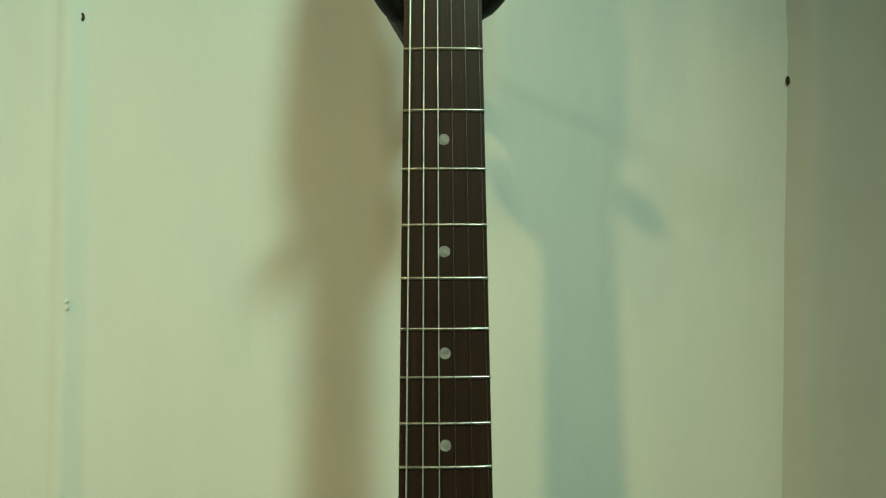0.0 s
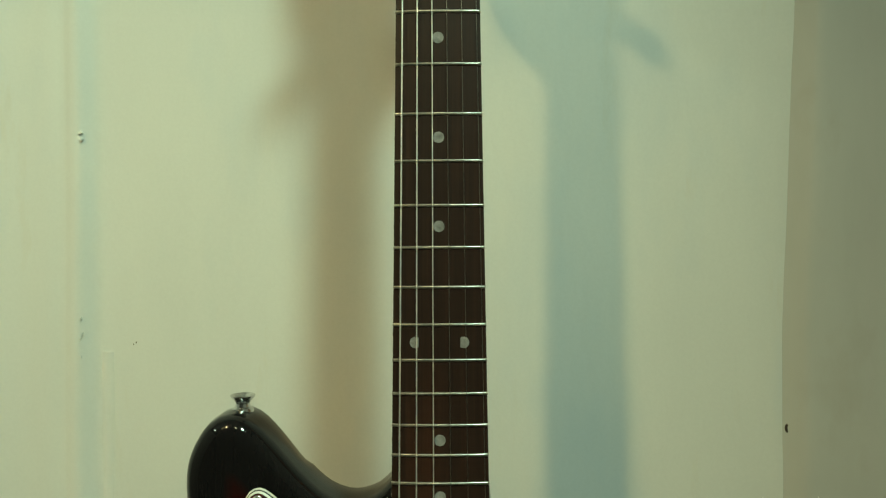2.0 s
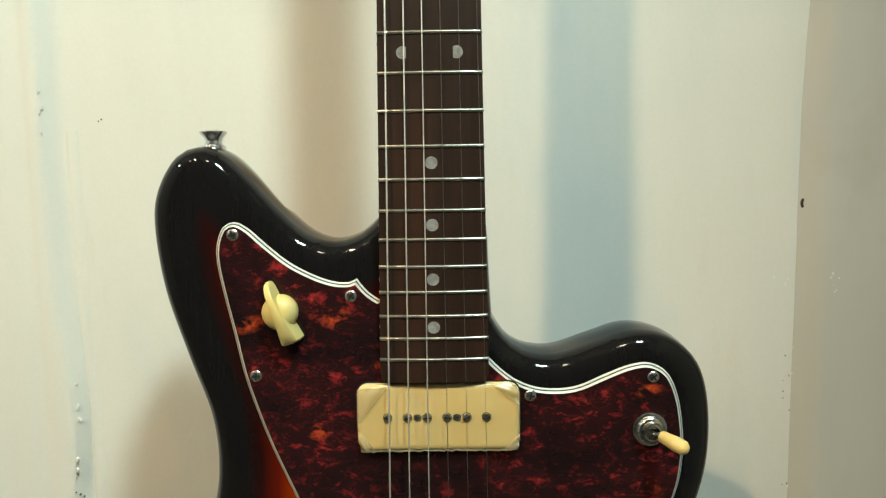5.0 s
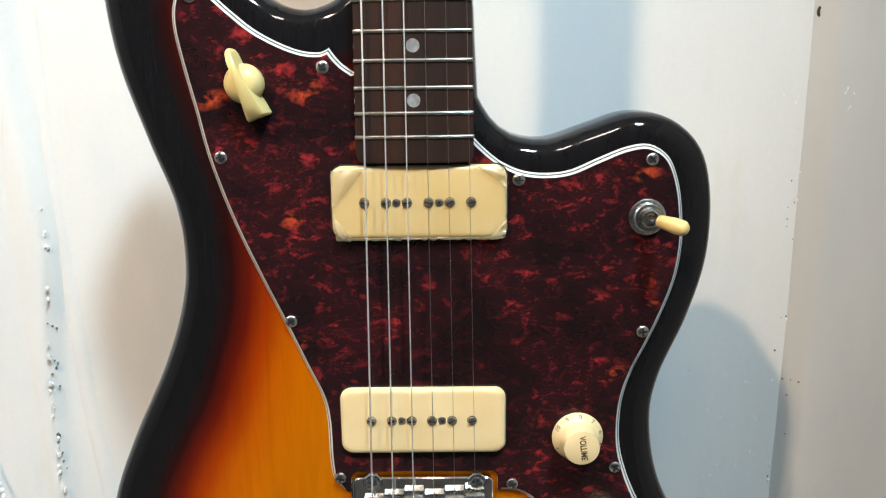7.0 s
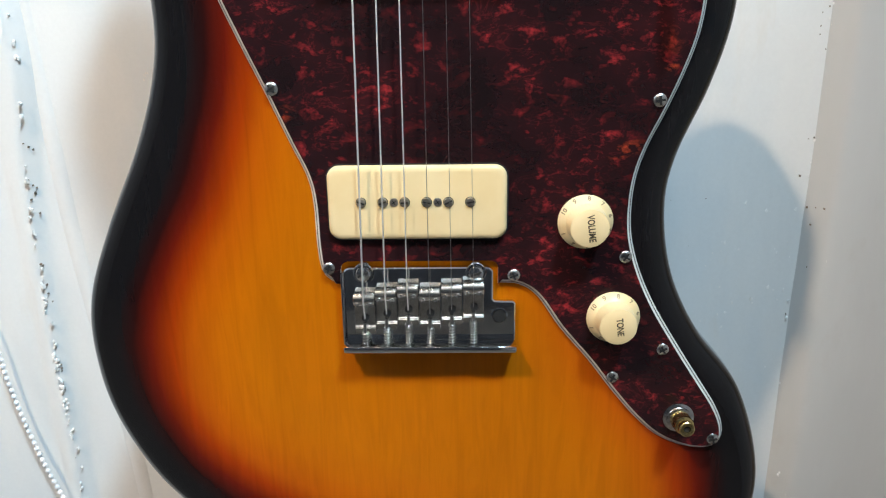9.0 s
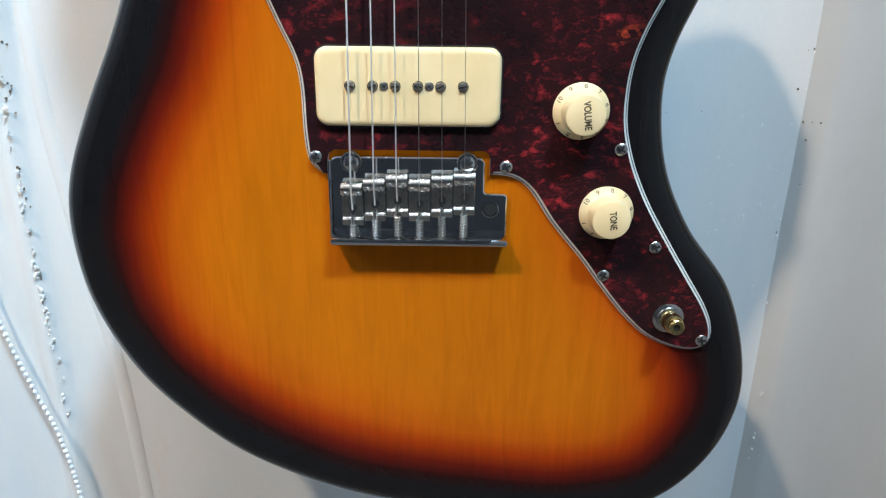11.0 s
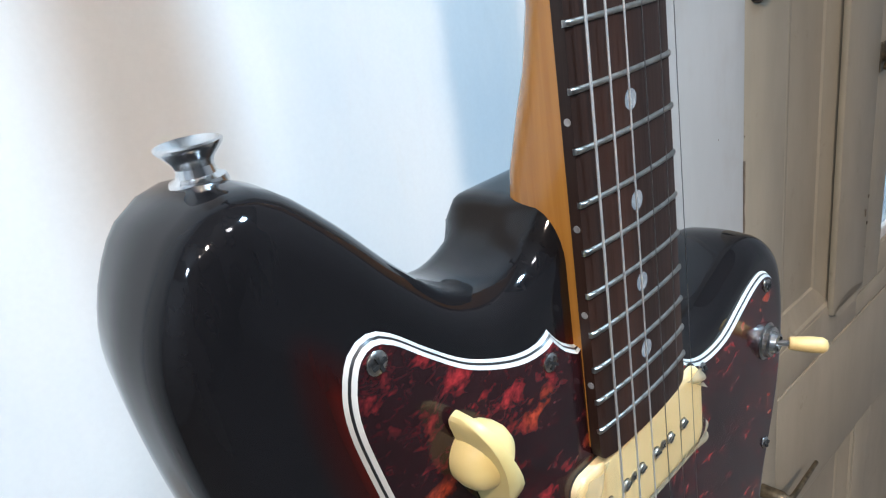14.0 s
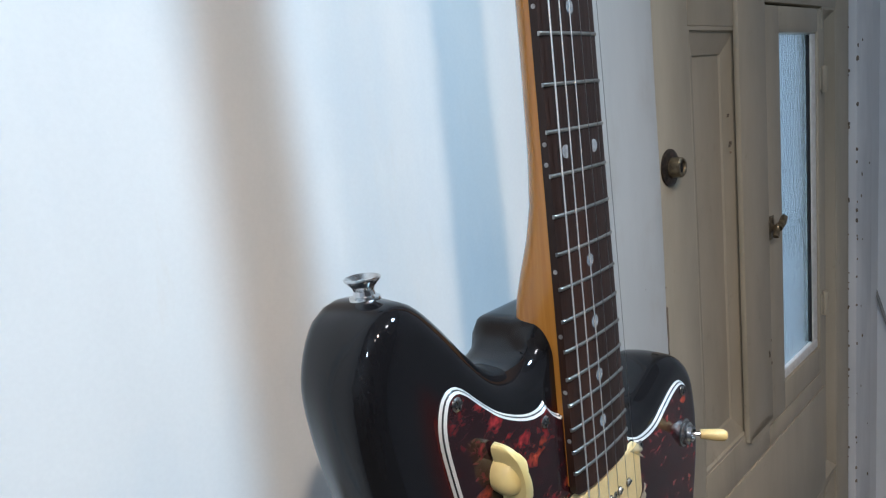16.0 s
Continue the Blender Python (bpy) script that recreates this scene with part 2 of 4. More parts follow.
CHROME = material("chrome", mottled((0.60, 0.60, 0.60), (0.69, 0.685, 0.68), 70), 0.06, 1.0, bump=rippled(60, 0.05, 0.0006))
SOFT_CHROME = material("scuffed_chrome", mottled((0.58, 0.58, 0.58), (0.74, 0.74, 0.74), 400), 0.20, 1.0)
POLE = material("pole_steel", mottled((0.34, 0.315, 0.28), (0.66, 0.62, 0.57), 420), 0.33, 1.0)
SADDLE = material("bent_steel", mottled((0.50, 0.48, 0.445), (0.65, 0.625, 0.58), 300), 0.25, 1.0, bump=rippled(90, 0.08, 0.0005))
NICKEL = material("worn_nickel", mottled((0.36, 0.35, 0.335), (0.56, 0.545, 0.52), 420), 0.27, 1.0)
BRASS = material("gold_plated_brass", mottled((0.55, 0.40, 0.15), (0.72, 0.56, 0.26), 300), 0.26, 1.0)
STEEL = material("wound_steel", (0.94, 0.93, 0.90), 0.52, 1.0, bump=wound)
PLAIN_STEEL = material("plain_steel", (0.34, 0.33, 0.32), 0.32, 1.0)
HOLE = material("dark_hole", (0.008, 0.008, 0.008), 0.8)
INK = material("brown_ink", (0.055, 0.035, 0.018), 0.5)
PALE_INK = material("faded_brown_ink", (0.24, 0.17, 0.095), 0.5)
RUBBER = material("black_foam", mottled((0.012, 0.013, 0.016), (0.025, 0.026, 0.03), 200), 0.75)
DOOR = material("cream_door_paint", door_colour, 0.5, bump=rippled(35, 0.35, 0.002, 1, 1, 0.3))
OLD_BRASS = material("tarnished_brass", mottled((0.10, 0.08, 0.055), (0.27, 0.21, 0.13), 120), 0.42, 0.8)
DARK_METAL = material("dark_recess_metal", (0.06, 0.058, 0.055), 0.5, 0.7)
IRON = material("dark_iron", mottled((0.03, 0.025, 0.02), (0.09, 0.06, 0.045), 150), 0.5, 0.6)
JAMB = material("grey_painted_jamb", mottled((0.60, 0.615, 0.64), (0.73, 0.74, 0.76), 14, sz=0.3), 0.6, bump=rippled(50, 0.35, 0.002))
SWITCH = material("grey_switch_plastic", mottled((0.36, 0.36, 0.36), (0.40, 0.40, 0.40), 40), 0.4)
CABLE = material("grey_cable", mottled((0.22, 0.22, 0.22), (0.30, 0.30, 0.29), 40), 0.5)
BEAD = material("white_bead", (0.80, 0.81, 0.82), 0.3)
GLASS = material("ripple_glass", (0.80, 0.90, 0.95), 0.22, bump=rippled(170, 0.3, 0.0015, 1, 1, 0.4), transmission_weight=1.0)

GLOW = bpy.data.materials.new("pale_sky_backdrop")
GLOW.use_nodes = True
GLOW.node_tree.nodes["Principled BSDF"].inputs["Base Color"].default_value = (0.2, 0.25, 0.3, 1)
GLOW.node_tree.nodes["Principled BSDF"].inputs["Emission Color"].default_value = (0.58, 0.74, 0.86, 1)
GLOW.node_tree.nodes["Principled BSDF"].inputs["Emission Strength"].default_value = 2.1

FILM = bpy.data.materials.new("clear_film")
FILM.use_nodes = True
_n, _l = FILM.node_tree.nodes, FILM.node_tree.links
_clear, _gloss, _mix = _n.new("ShaderNodeBsdfTransparent"), _n.new("ShaderNodeBsdfGlossy"), _n.new("ShaderNodeMixShader")
_clear.inputs["Color"].default_value = (0.985, 0.955, 0.87, 1)
_gloss.inputs["Roughness"].default_value = 0.30
_mix.inputs["Fac"].default_value = 0.11
_l.new(_clear.outputs[0], _mix.inputs[1])
_l.new(_gloss.outputs[0], _mix.inputs[2])
_l.new(_mix.outputs[0], _n["Material Output"].inputs["Surface"])
# the same film where it is folded over: milky, and a little duller
MILKY_FILM = FILM.copy()
MILKY_FILM.name = "milky_folded_film"
_n, _l = MILKY_FILM.node_tree.nodes, MILKY_FILM.node_tree.links
_dull, _over = _n.new("ShaderNodeBsdfDiffuse"), _n.new("ShaderNodeMixShader")
_dull.inputs["Color"].default_value = (0.74, 0.64, 0.44, 1)
_over.inputs["Fac"].default_value = 0.24
_l.new(_n["Mix Shader"].outputs[0], _over.inputs[1])
_l.new(_dull.outputs[0], _over.inputs[2])
_l.new(_over.outputs[0], _n["Material Output"].inputs["Surface"])


# ---- mesh helpers ----
def finish(name, bm, mat, angle=35):
    bmesh.ops.recalc_face_normals(bm, faces=bm.faces)
    me = bpy.data.meshes.new(name)
    bm.to_mesh(me)
    bm.free()
    for p in me.polygons:
        p.use_smooth = True
    me.set_sharp_from_angle(angle=radians(angle))
    me.materials.append(mat)
    return me


def part(name, bm, mat, parent=None, label="", angle=35):
    ob = new(name, finish(name, bm, mat, angle))
    if parent is not None:
        ob.parent = parent
    if label:
        tagged(ob, label)
    return ob


def box(x0, x1, y0, y1, z0, z1, bevel=0.0, bm=None):
    bm = bm or bmesh.new()
    m = Matrix.LocRotScale(((x0 + x1) / 2, (y0 + y1) / 2, (z0 + z1) / 2), None, (x1 - x0, y1 - y0, z1 - z0))
    made = bmesh.ops.create_cube(bm, size=1, matrix=m)
    if bevel:
        edges = list({e for v in made["verts"] for e in v.link_edges})
        bmesh.ops.bevel(bm, geom=edges, offset=bevel, segments=2, affect="EDGES", profile=0.5)
    return bm


def skin(bm, rings, closed=True, caps=(True, True)):
    """Faces between rings of equally many points."""
    vs = [[bm.verts.new(p) for p in ring] for ring in rings]
    n = len(vs[0])
    for a, b in zip(vs, vs[1:]):
        for i in range(n if closed else n - 1):
            bm.faces.new((a[i], a[(i + 1) % n], b[(i + 1) % n], b[i]))
    if caps[0]:
        bm.faces.new(vs[0])
    if caps[1]:
        bm.faces.new(vs[-1])
    return vs


def lathe(profile, n=32, m=None, bm=None, caps=(True, True), flute=0.0):
    """profile: radius and height; the axis is z of m. flute: relative depth of the ridges round it."""
    bm, m = bm or bmesh.new(), m or Matrix()
    rings = []
    for row in profile:
        r, h = row[0], row[1]
        f = flute if len(row) > 2 else 0.0
        rings.append([m @ Vector((r * (1 - f * (i % 2)) * math.cos(2 * math.pi * i / n), r * (1 - f * (i % 2)) * math.sin(2 * math.pi * i / n), h)) for i in range(n)])
    skin(bm, rings, True, caps)
    return bm


def outward(x, z, y=0.0):
    """A pose whose z axis comes out of the guitar's face."""
    return Matrix.Translation((x, y, z)) @ Matrix.Rotation(radians(90), 4, "X")


def tube(points, radius, n=10, bm=None, caps=(True, True)):
    bm = bm or bmesh.new()
    pts = [Vector(p) for p in points]
    side = None
    rings = []
    for i, p in enumerate(pts):
        t = (pts[min(i + 1, len(pts) - 1)] - pts[max(i - 1, 0)]).normalized()
        if side is None:
            side = t.orthogonal().normalized()
        side = (side - t * side.dot(t)).normalized()
        up = t.cross(side)
        r = radius(i / (len(pts) - 1)) if callable(radius) else radius
        rings.append([p + side * (r * math.cos(2 * math.pi * k / n)) + up * (r * math.sin(2 * math.pi * k / n)) for k in range(n)])
    skin(bm, rings, True, caps)
    return bm


def spline(points, step=0.004):
    """A smooth open curve through 2D or 3D points."""
    pts = [Vector(p) for p in points]
    out = []
    for i in range(len(pts) - 1):
        p0, p1, p2, p3 = pts[max(i - 1, 0)], pts[i], pts[i + 1], pts[min(i + 2, len(pts) - 1)]
        n = max(2, int((p2 - p1).length / step))
        for k in range(n):
            t = k / n
            out.append(0.5 * (2 * p1 + (p2 - p0) * t + (2 * p0 - 5 * p1 + 4 * p2 - p3) * t * t + (3 * p1 - p0 - 3 * p2 + p3) * t ** 3))
    return out + [pts[-1]]


def inset(outline, d):
    """The closed 2D outline moved inwards by d."""
    n = len(outline)
    area = sum(outline[i].x * outline[(i + 1) % n].y - outline[(i + 1) % n].x * outline[i].y for i in range(n))
    s = 1 if area > 0 else -1
    out = []
    for i in range(n):
        a, b, c = outline[i - 1], outline[i], outline[(i + 1) % n]
        u, v = (b - a).normalized(), (c - b).normalized()
        n1, n2 = Vector((-u.y, u.x)) * s, Vector((-v.y, v.x)) * s
        k = (n1 + n2)
        k = k / max(k.length_squared / 2, 0.6)
        out.append(b + k * d)
    return out


def to_edge(points, outline):
    """Distances of 2D points to the closed outline."""
    p = np.array(points)[:, None, :]
    a = np.array([tuple(q) for q in outline])
    b = np.roll(a, -1, 0)
    e = b - a
    t = np.clip(((p - a) * e).sum(-1) / (e * e).sum(-1).clip(1e-12), 0, 1)
    return np.sqrt((((a + t[..., None] * e) - p) ** 2).sum(-1).min(-1))


def inside(points, outline):
    p = np.array(points)
    a = np.array([tuple(q) for q in outline])
    b = np.roll(a, -1, 0)
    odd = np.zeros(len(p), bool)
    for (x0, y0), (x1, y1) in zip(a, b):
        if y0 != y1:
            hit = ((y0 > p[:, 1]) != (y1 > p[:, 1])) & (p[:, 0] < (x1 - x0) * (p[:, 1] - y0) / (y1 - y0) + x0)
            odd ^= hit
    return odd


def cap(bm, outline, y, grid):
    """Fills a closed outline in the plane y with a fine even net."""
    xs, zs = [q.x for q in outline], [q.y for q in outline]
    pts = [(x, z) for x in np.arange(min(xs), max(xs), grid) for z in np.arange(min(zs), max(zs), grid)]
    pts = [p for p, ok in zip(pts, inside(pts, outline)) if ok]
    pts = [p for p, d in zip(pts, to_edge(pts, outline)) if d > grid * 0.5]
    verts = [Vector(q) for q in outline] + [Vector(p) for p in pts]
    vs, _, fs, *_ = delaunay_2d_cdt(verts, [], [list(range(len(outline)))], 1, 1e-7)
    made = [bm.verts.new((v.x, y, v.y)) for v in vs]
    for f in fs:
        bm.faces.new([made[i] for i in f])


def lettering(name, words, size, m, parent, mat=INK):
    data = bpy.data.curves.new(name, "FONT")
    data.body, data.size, data.align_x, data.align_y, data.extrude, data.offset = words, size, "CENTER", "CENTER", 0.00004, size * 0.022
    tmp = new(name, data)
    bpy.context.view_layer.update()
    me = bpy.data.meshes.new_from_object(tmp.evaluated_get(bpy.context.evaluated_depsgraph_get()))
    bpy.data.objects.remove(tmp)
    me.transform(m)
    me.materials.clear()
    me.materials.append(mat)
    ob = new(name, me)
    ob.parent = parent
    return ob


def facing(x, y, z, turn):
    """Letters that face out of the guitar, their line turned by so many degrees."""
    a = radians(turn)
    return Matrix(((math.cos(a), -math.sin(a), 0, x), (0, 0, -1, y), (math.sin(a), math.cos(a), 0, z), (0, 0, 0, 1)))


# ---- the room ----
FLOOR_Z, CEIL_Z = -0.25, 3.00
BACK_Y, LEFT_X, RIGHT_X = -3.4, -3.0, 1.30
RECESS, PROUD, LEFT_PROUD = 0.147, 0.138, 0.1380


def swell(z):
    """How far the left edge bulges inwards at the height of the waist."""
    return 0.0085 * math.exp(-((z - 1.155) / 0.068) ** 2)


def old_wall(side):
    """The painted wall, a sunk panel behind a proud left side with soft, uneven steps; or the proud door casing that closes it."""
    if side == "wall":
        prof = [(LEFT_X, LEFT_PROUD - 0.004), (-0.60, LEFT_PROUD - 0.004), (-0.42, LEFT_PROUD - 0.004), (-0.342, LEFT_PROUD - 0.0046), (-0.330, LEFT_PROUD - 0.0042), (-0.320, LEFT_PROUD - 0.0012), (-0.311, LEFT_PROUD + 0.0002),
                (-0.300, LEFT_PROUD), (-0.2910, LEFT_PROUD), (-0.2868, LEFT_PROUD + 0.0009), (-0.2828, LEFT_PROUD + 0.0020), (-0.2795, LEFT_PROUD + 0.0012), (-0.2765, LEFT_PROUD - 0.0001), (-0.2735, LEFT_PROUD - 0.0004),
                (-0.2708, LEFT_PROUD - 0.0001), (-0.2684, LEFT_PROUD + 0.0014), (-0.2655, LEFT_PROUD + 0.0040), (-0.2622, LEFT_PROUD + 0.0065), (-0.2590, LEFT_PROUD + 0.0081), (-0.2562, RECESS - 0.0003), (-0.2520, RECESS + 0.0001),
                (-0.2440, RECESS), (-0.15, RECESS), (-0.05, RECESS), (0.05, RECESS), (0.15, RECESS), (0.244, RECESS), (0.2580, RECESS), (0.2600, RECESS + 0.0004)]
    else:
        prof = [(0.2520, RECESS + 0.0016), (0.2550, RECESS + 0.0002), (0.2560, RECESS - 0.0005), (0.2570, RECESS - 0.0012), (0.2580, RECESS - 0.0020), (0.2594, RECESS - 0.0032), (0.2630, RECESS - 0.0060), (0.2668, RECESS - 0.0089), (0.2682, RECESS - 0.0097),
                (0.2700, PROUD - 0.0012), (0.2730, PROUD - 0.0018), (0.2800, PROUD - 0.002), (0.30, PROUD - 0.002), (0.36, PROUD - 0.002),
                (0.395, PROUD - 0.002), (0.399, PROUD - 0.0006), (0.401, PROUD + 0.002), (0.401, 0.30)]
    levels = [FLOOR_Z] + list(np.arange(0.0, 0.6, 0.15)) + list(np.arange(0.6, 1.85, 0.012)) + [2.1, 2.5, CEIL_Z]
    rings = []
    for z in levels:
        ring = []
        for x, y in prof:
            w = 0.0
            if -0.32 < x < -0.24 or x > 0.25:
                # each edge wanders as a whole, and trembles a little point by point
                w = 0.0016 * noise.noise((1.0 if x < 0 else 7.0, 0, z * 5)) + 0.0005 * noise.noise((x * 300, 5, z * 38))
            if -0.2745 < x < -0.25:
                w += swell(z) * min(1.0, (-0.25 - x) / 0.012)
            if 0.247 < x < 0.39:
                # the casing's edge leans outwards above the horn
                w += 0.014 * min(1.0, max(0.0, (z - 1.37) / 0.34)) - 0.0035
            dy = 0.0010 * noise.noise((x * 6, 9, z * 6))
            if -0.2745 < x < -0.265:
                dy += 0.0006 * noise.noise((x * 60, 2, z * 70))
            ring.append((x + w, y + dy if y < 0.29 else y, z))
        rings.append(ring)
    bm = bmesh.new()
    skin(bm, rings, False, (False, False))
    return bm


wall = part("wall_north", old_wall("wall"), WALL, angle=85)
tagged(wall, "white painted wall with a sunk panel and chipped edges", "wall", kind="structure")
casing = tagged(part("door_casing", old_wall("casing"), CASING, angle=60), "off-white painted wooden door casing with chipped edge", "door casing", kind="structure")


def chips(name, spots, mat, label, parent, size, seed):
    """Small flat flakes of paint: rows of x, y, z, spread in x, spread in z, how many."""
    rng = random.Random(seed)
    bm = bmesh.new()
    for x, y, z, dx, dz, count in spots:
        for _ in range(count):
            px, pz = x + rng.uniform(-dx, dx), z + rng.uniform(-dz, dz)
            if -0.275 < x < -0.26:
                px += swell(pz)
            r = size * rng.uniform(0.4, 1.3)
            n = rng.choice((5, 6, 7))
            base = [Vector((px + r * rng.uniform(0.6, 1.2) * math.cos(k * 2 * math.pi / n), y, pz + 1.5 * r * rng.uniform(0.6, 1.2) * math.sin(k * 2 * math.pi / n))) for k in range(n)]
            c = Vector((px, y - r * 0.5, pz))
            skin(bm, [[b + Vector((0, 0.0015, 0)) for b in base], [c + (b - c) * 0.75 + Vector((0, -r * 0.25, 0)) for b in base]], True, (False, True))
    ob = part(name, bm, mat, parent, label)
    return tagged(ob, kind="stuff")


chips("paint_flakes", [(-0.2680, LEFT_PROUD - 0.0012, 1.02, 0.0014, 0.125, 34), (-0.2684, LEFT_PROUD - 0.0012, 0.965, 0.0022, 0.045, 16), (-0.2676, LEFT_PROUD - 0.0006, 0.88, 0.0026, 0.06, 22), (-0.2668, LEFT_PROUD + 0.0014, 1.165, 0.0020, 0.02, 6),
                       (-0.2690, LEFT_PROUD + 0.0002, 1.38, 0.0014, 0.05, 4), (-0.2690, LEFT_PROUD + 0.0000, 1.522, 0.0010, 0.004, 3)],
      CHIP, "raised flakes of white paint", wall, 0.00105, 3)
chips("paint_flakes", [(0.2525, RECESS - 0.001, 1.06, 0.003, 0.14, 26), (0.190, RECESS, 1.010, 0.014, 0.018, 9), (0.215, RECESS, 0.955, 0.030, 0.050, 14), (-0.205, RECESS, 1.680, 0.012, 0.006, 8),
                       (-0.182, RECESS, 1.140, 0.003, 0.004, 6), (-0.205, RECESS, 0.93, 0.03, 0.05, 7)],
      CHIP, "raised flakes of white paint", wall, 0.00070, 4)
chips("paint_flakes", [(0.236, RECESS, 1.238, 0.005, 0.016, 12), (0.246, RECESS, 1.244, 0.002, 0.016, 5), (0.2475, RECESS, 1.12, 0.004, 0.10, 10), (0.236, RECESS, 1.00, 0.012, 0.05, 9), (0.222, RECESS, 1.03, 0.025, 0.06, 12)], CHIP, "raised flakes of white paint", wall, 0.0010, 14)
crack = tube([(0.2300 + 0.0023 * k, RECESS + 0.0001, 1.2505 + 0.0009 * noise.noise((k * 0.7, 3, 1))) for k in range(8)], 0.0004, 6)
part("paint_crack", crack, CHIP, wall, "short raised crack in the paint")
chips("paint_flakes", [(0.262, PROUD, 0.80, 0.006, 0.08, 16), (0.274, PROUD - 0.0022, 1.25, 0.003, 0.012, 8), (0.2690, PROUD - 0.001, 1.05, 0.003, 0.10, 12)], CHIP, "raised flakes of white paint", casing, 0.00070, 6)
chips("bare_spots", [(-0.2680, LEFT_PROUD + 0.0008, 0.99, 0.0016, 0.15, 12), (-0.2655, LEFT_PROUD + 0.0032, 1.10, 0.0015, 0.12, 8), (-0.233, RECESS, 1.367, 0.002, 0.002, 2), (0.2500, RECESS - 0.001, 1.08, 0.004, 0.12, 12), (0.19, RECESS, 1.1, 0.03, 0.3, 5)],
      DARK_CHIP, "dark bare spots in the paint", wall, 0.0006, 5)
chips("bare_spots", [(0.2580, RECESS - 0.0042, 1.08, 0.0025, 0.10, 8), (0.2670, PROUD - 0.0005, 1.12, 0.0012, 0.14, 10), (0.2542, RECESS - 0.0012, 1.05, 0.0010, 0.12, 9), (0.31, PROUD - 0.002, 1.10, 0.05, 0.2, 5), (0.400, PROUD - 0.001, 1.02, 0.0012, 0.22, 26)], DARK_CHIP, "dark bare spots in the paint", casing, 0.0006, 7)


worn = [(0.4006 + 0.0007 * noise.noise((4, k * 0.5, 1)), PROUD - 0.0004, 0.50 + 0.005 * k) for k in range(137)]
part("worn_edge", tube([Vector(p) for p in worn], lambda t: 0.0013 + 0.0011 * noise.noise((8, t * 40, 2)), 7), DARK_CHIP, casing, "bare brown wood along the worn edge", angle=80)


def screw_hole(x, y, z, k=1.0):
    bm = lathe([(0.0015 * k, -0.004), (0.0015 * k, 0.0002), (0.0011 * k, 0.0006), (0.0004, 0.0003)], 14, outward(x, z, y))
    for v in bm.verts:
        v.co.z = z + (v.co.z - z) * 2.3
    return bm


seam = spline([Vector(p) for p in ((-0.2535, RECESS + 0.0095, 1.36), (-0.2535, RECESS + 0.0095, 1.277), (-0.2540, RECESS + 0.0095, 1.21), (-0.2520, RECESS + 0.0095, 1.15), (-0.2490, RECESS + 0.0095, 1.09), (-0.2465, RECESS + 0.0095, 1.04),
                                   (-0.2420, RECESS + 0.0095, 0.99), (-0.2355, RECESS + 0.0095, 0.93), (-0.2285, RECESS + 0.0095, 0.88), (-0.2240, RECESS + 0.0095, 0.82), (-0.2200, RECESS + 0.0095, 0.70))], 0.006)
part("paint_ridge", tube(seam, lambda t: 0.0103 + 0.0008 * t, 48), WALL, wall, "low curved ridge under the paint", angle=80)
part("screw_hole", screw_hole(0.2545, 0.1452, 1.302), IRON, casing, "dark old screw hole")
part("screw_hole", screw_hole(0.2655, 0.1458, 1.688), IRON, casing, "dark old screw hole")
part("screw_hole", screw_hole(-0.2640, 0.1432, 1.734), IRON, wall, "dark old screw hole")
part("screw_hole", screw_hole(0.2604, 0.1418, 0.935, 0.6), IRON, casing, "dark old screw hole")

tagged(part("floor", box(LEFT_X, RIGHT_X, BACK_Y, 0.60, FLOOR_Z - 0.1, FLOOR_Z), FLOOR), "dark wooden floor of the room", "floor", kind="structure")
tagged(part("ceiling", box(LEFT_X - 0.1, RIGHT_X + 0.1, BACK_Y - 0.1, 0.60, CEIL_Z, CEIL_Z + 0.1), CEIL), "plain white room ceiling", "ceiling", kind="structure")
tagged(part("wall_west", box(LEFT_X - 0.1, LEFT_X, BACK_Y, 0.60, FLOOR_Z, CEIL_Z), WEST), "plain pale painted side wall", "wall", kind="structure")
tagged(part("wall_south", box(LEFT_X, RIGHT_X, BACK_Y - 0.1, BACK_Y, FLOOR_Z, CEIL_Z), BACK), "plain dim back wall", "wall", kind="structure")
tagged(part("wall_east", box(RIGHT_X, RIGHT_X + 0.1, BACK_Y, 0.60, FLOOR_Z, CEIL_Z), PLAIN_WALL), "grey painted side wall with a cable", "wall", kind="structure")

# ---- the door ----
DOOR_BASE = Matrix.Translation((0.402, 0.1405, 0)) @ Matrix.Rotation(radians(-3.15), 4, "Z")
door = new("door_1")
door.matrix_basis = DOOR_BASE
tagged(door, "old cream painted panel door with a small glazed hatch", "door", kind="structure")
T = 0.040
TOP = 1.84


def board(name, s0, s1, z0, z1, off=0.0, thick=T, bevel=0.002, label="", parent=None):
    """A flat piece of the door; off: how far it stands proud of the leaf."""
    return part(name, box(s0, s1, -off, thick - off if off <= 0 else 0.002, z0, z1, bevel), DOOR, parent or door, label)


board("stile", 0.002, 0.085, FLOOR_Z + 0.01, TOP)
board("stile", 0.628, 0.700, FLOOR_Z + 0.01, TOP)
board("stile", 0.222, 0.299, 0.942, 1.469)
board("stile", 0.541, 0.558, 0.8875, 1.469)
board("stile", 0.330, 0.388, 0.02, 0.705)
board("rail", 0.085, 0.299, 1.469, TOP)
board("rail", 0.299, 0.628, 1.501, TOP)
board("rail", 0.085, 0.299, 0.8875, 0.942)
board("rail", 0.299, 0.541, 0.8875, 0.918)
board("rail", 0.085, 0.558, 0.705, 0.8850)
board("rail", 0.085, 0.628, FLOOR_Z + 0.01, 0.02)
part("backing", box(0.085, 0.556, 0.030, 0.034, 0.875, 0.897), HOLE, door)
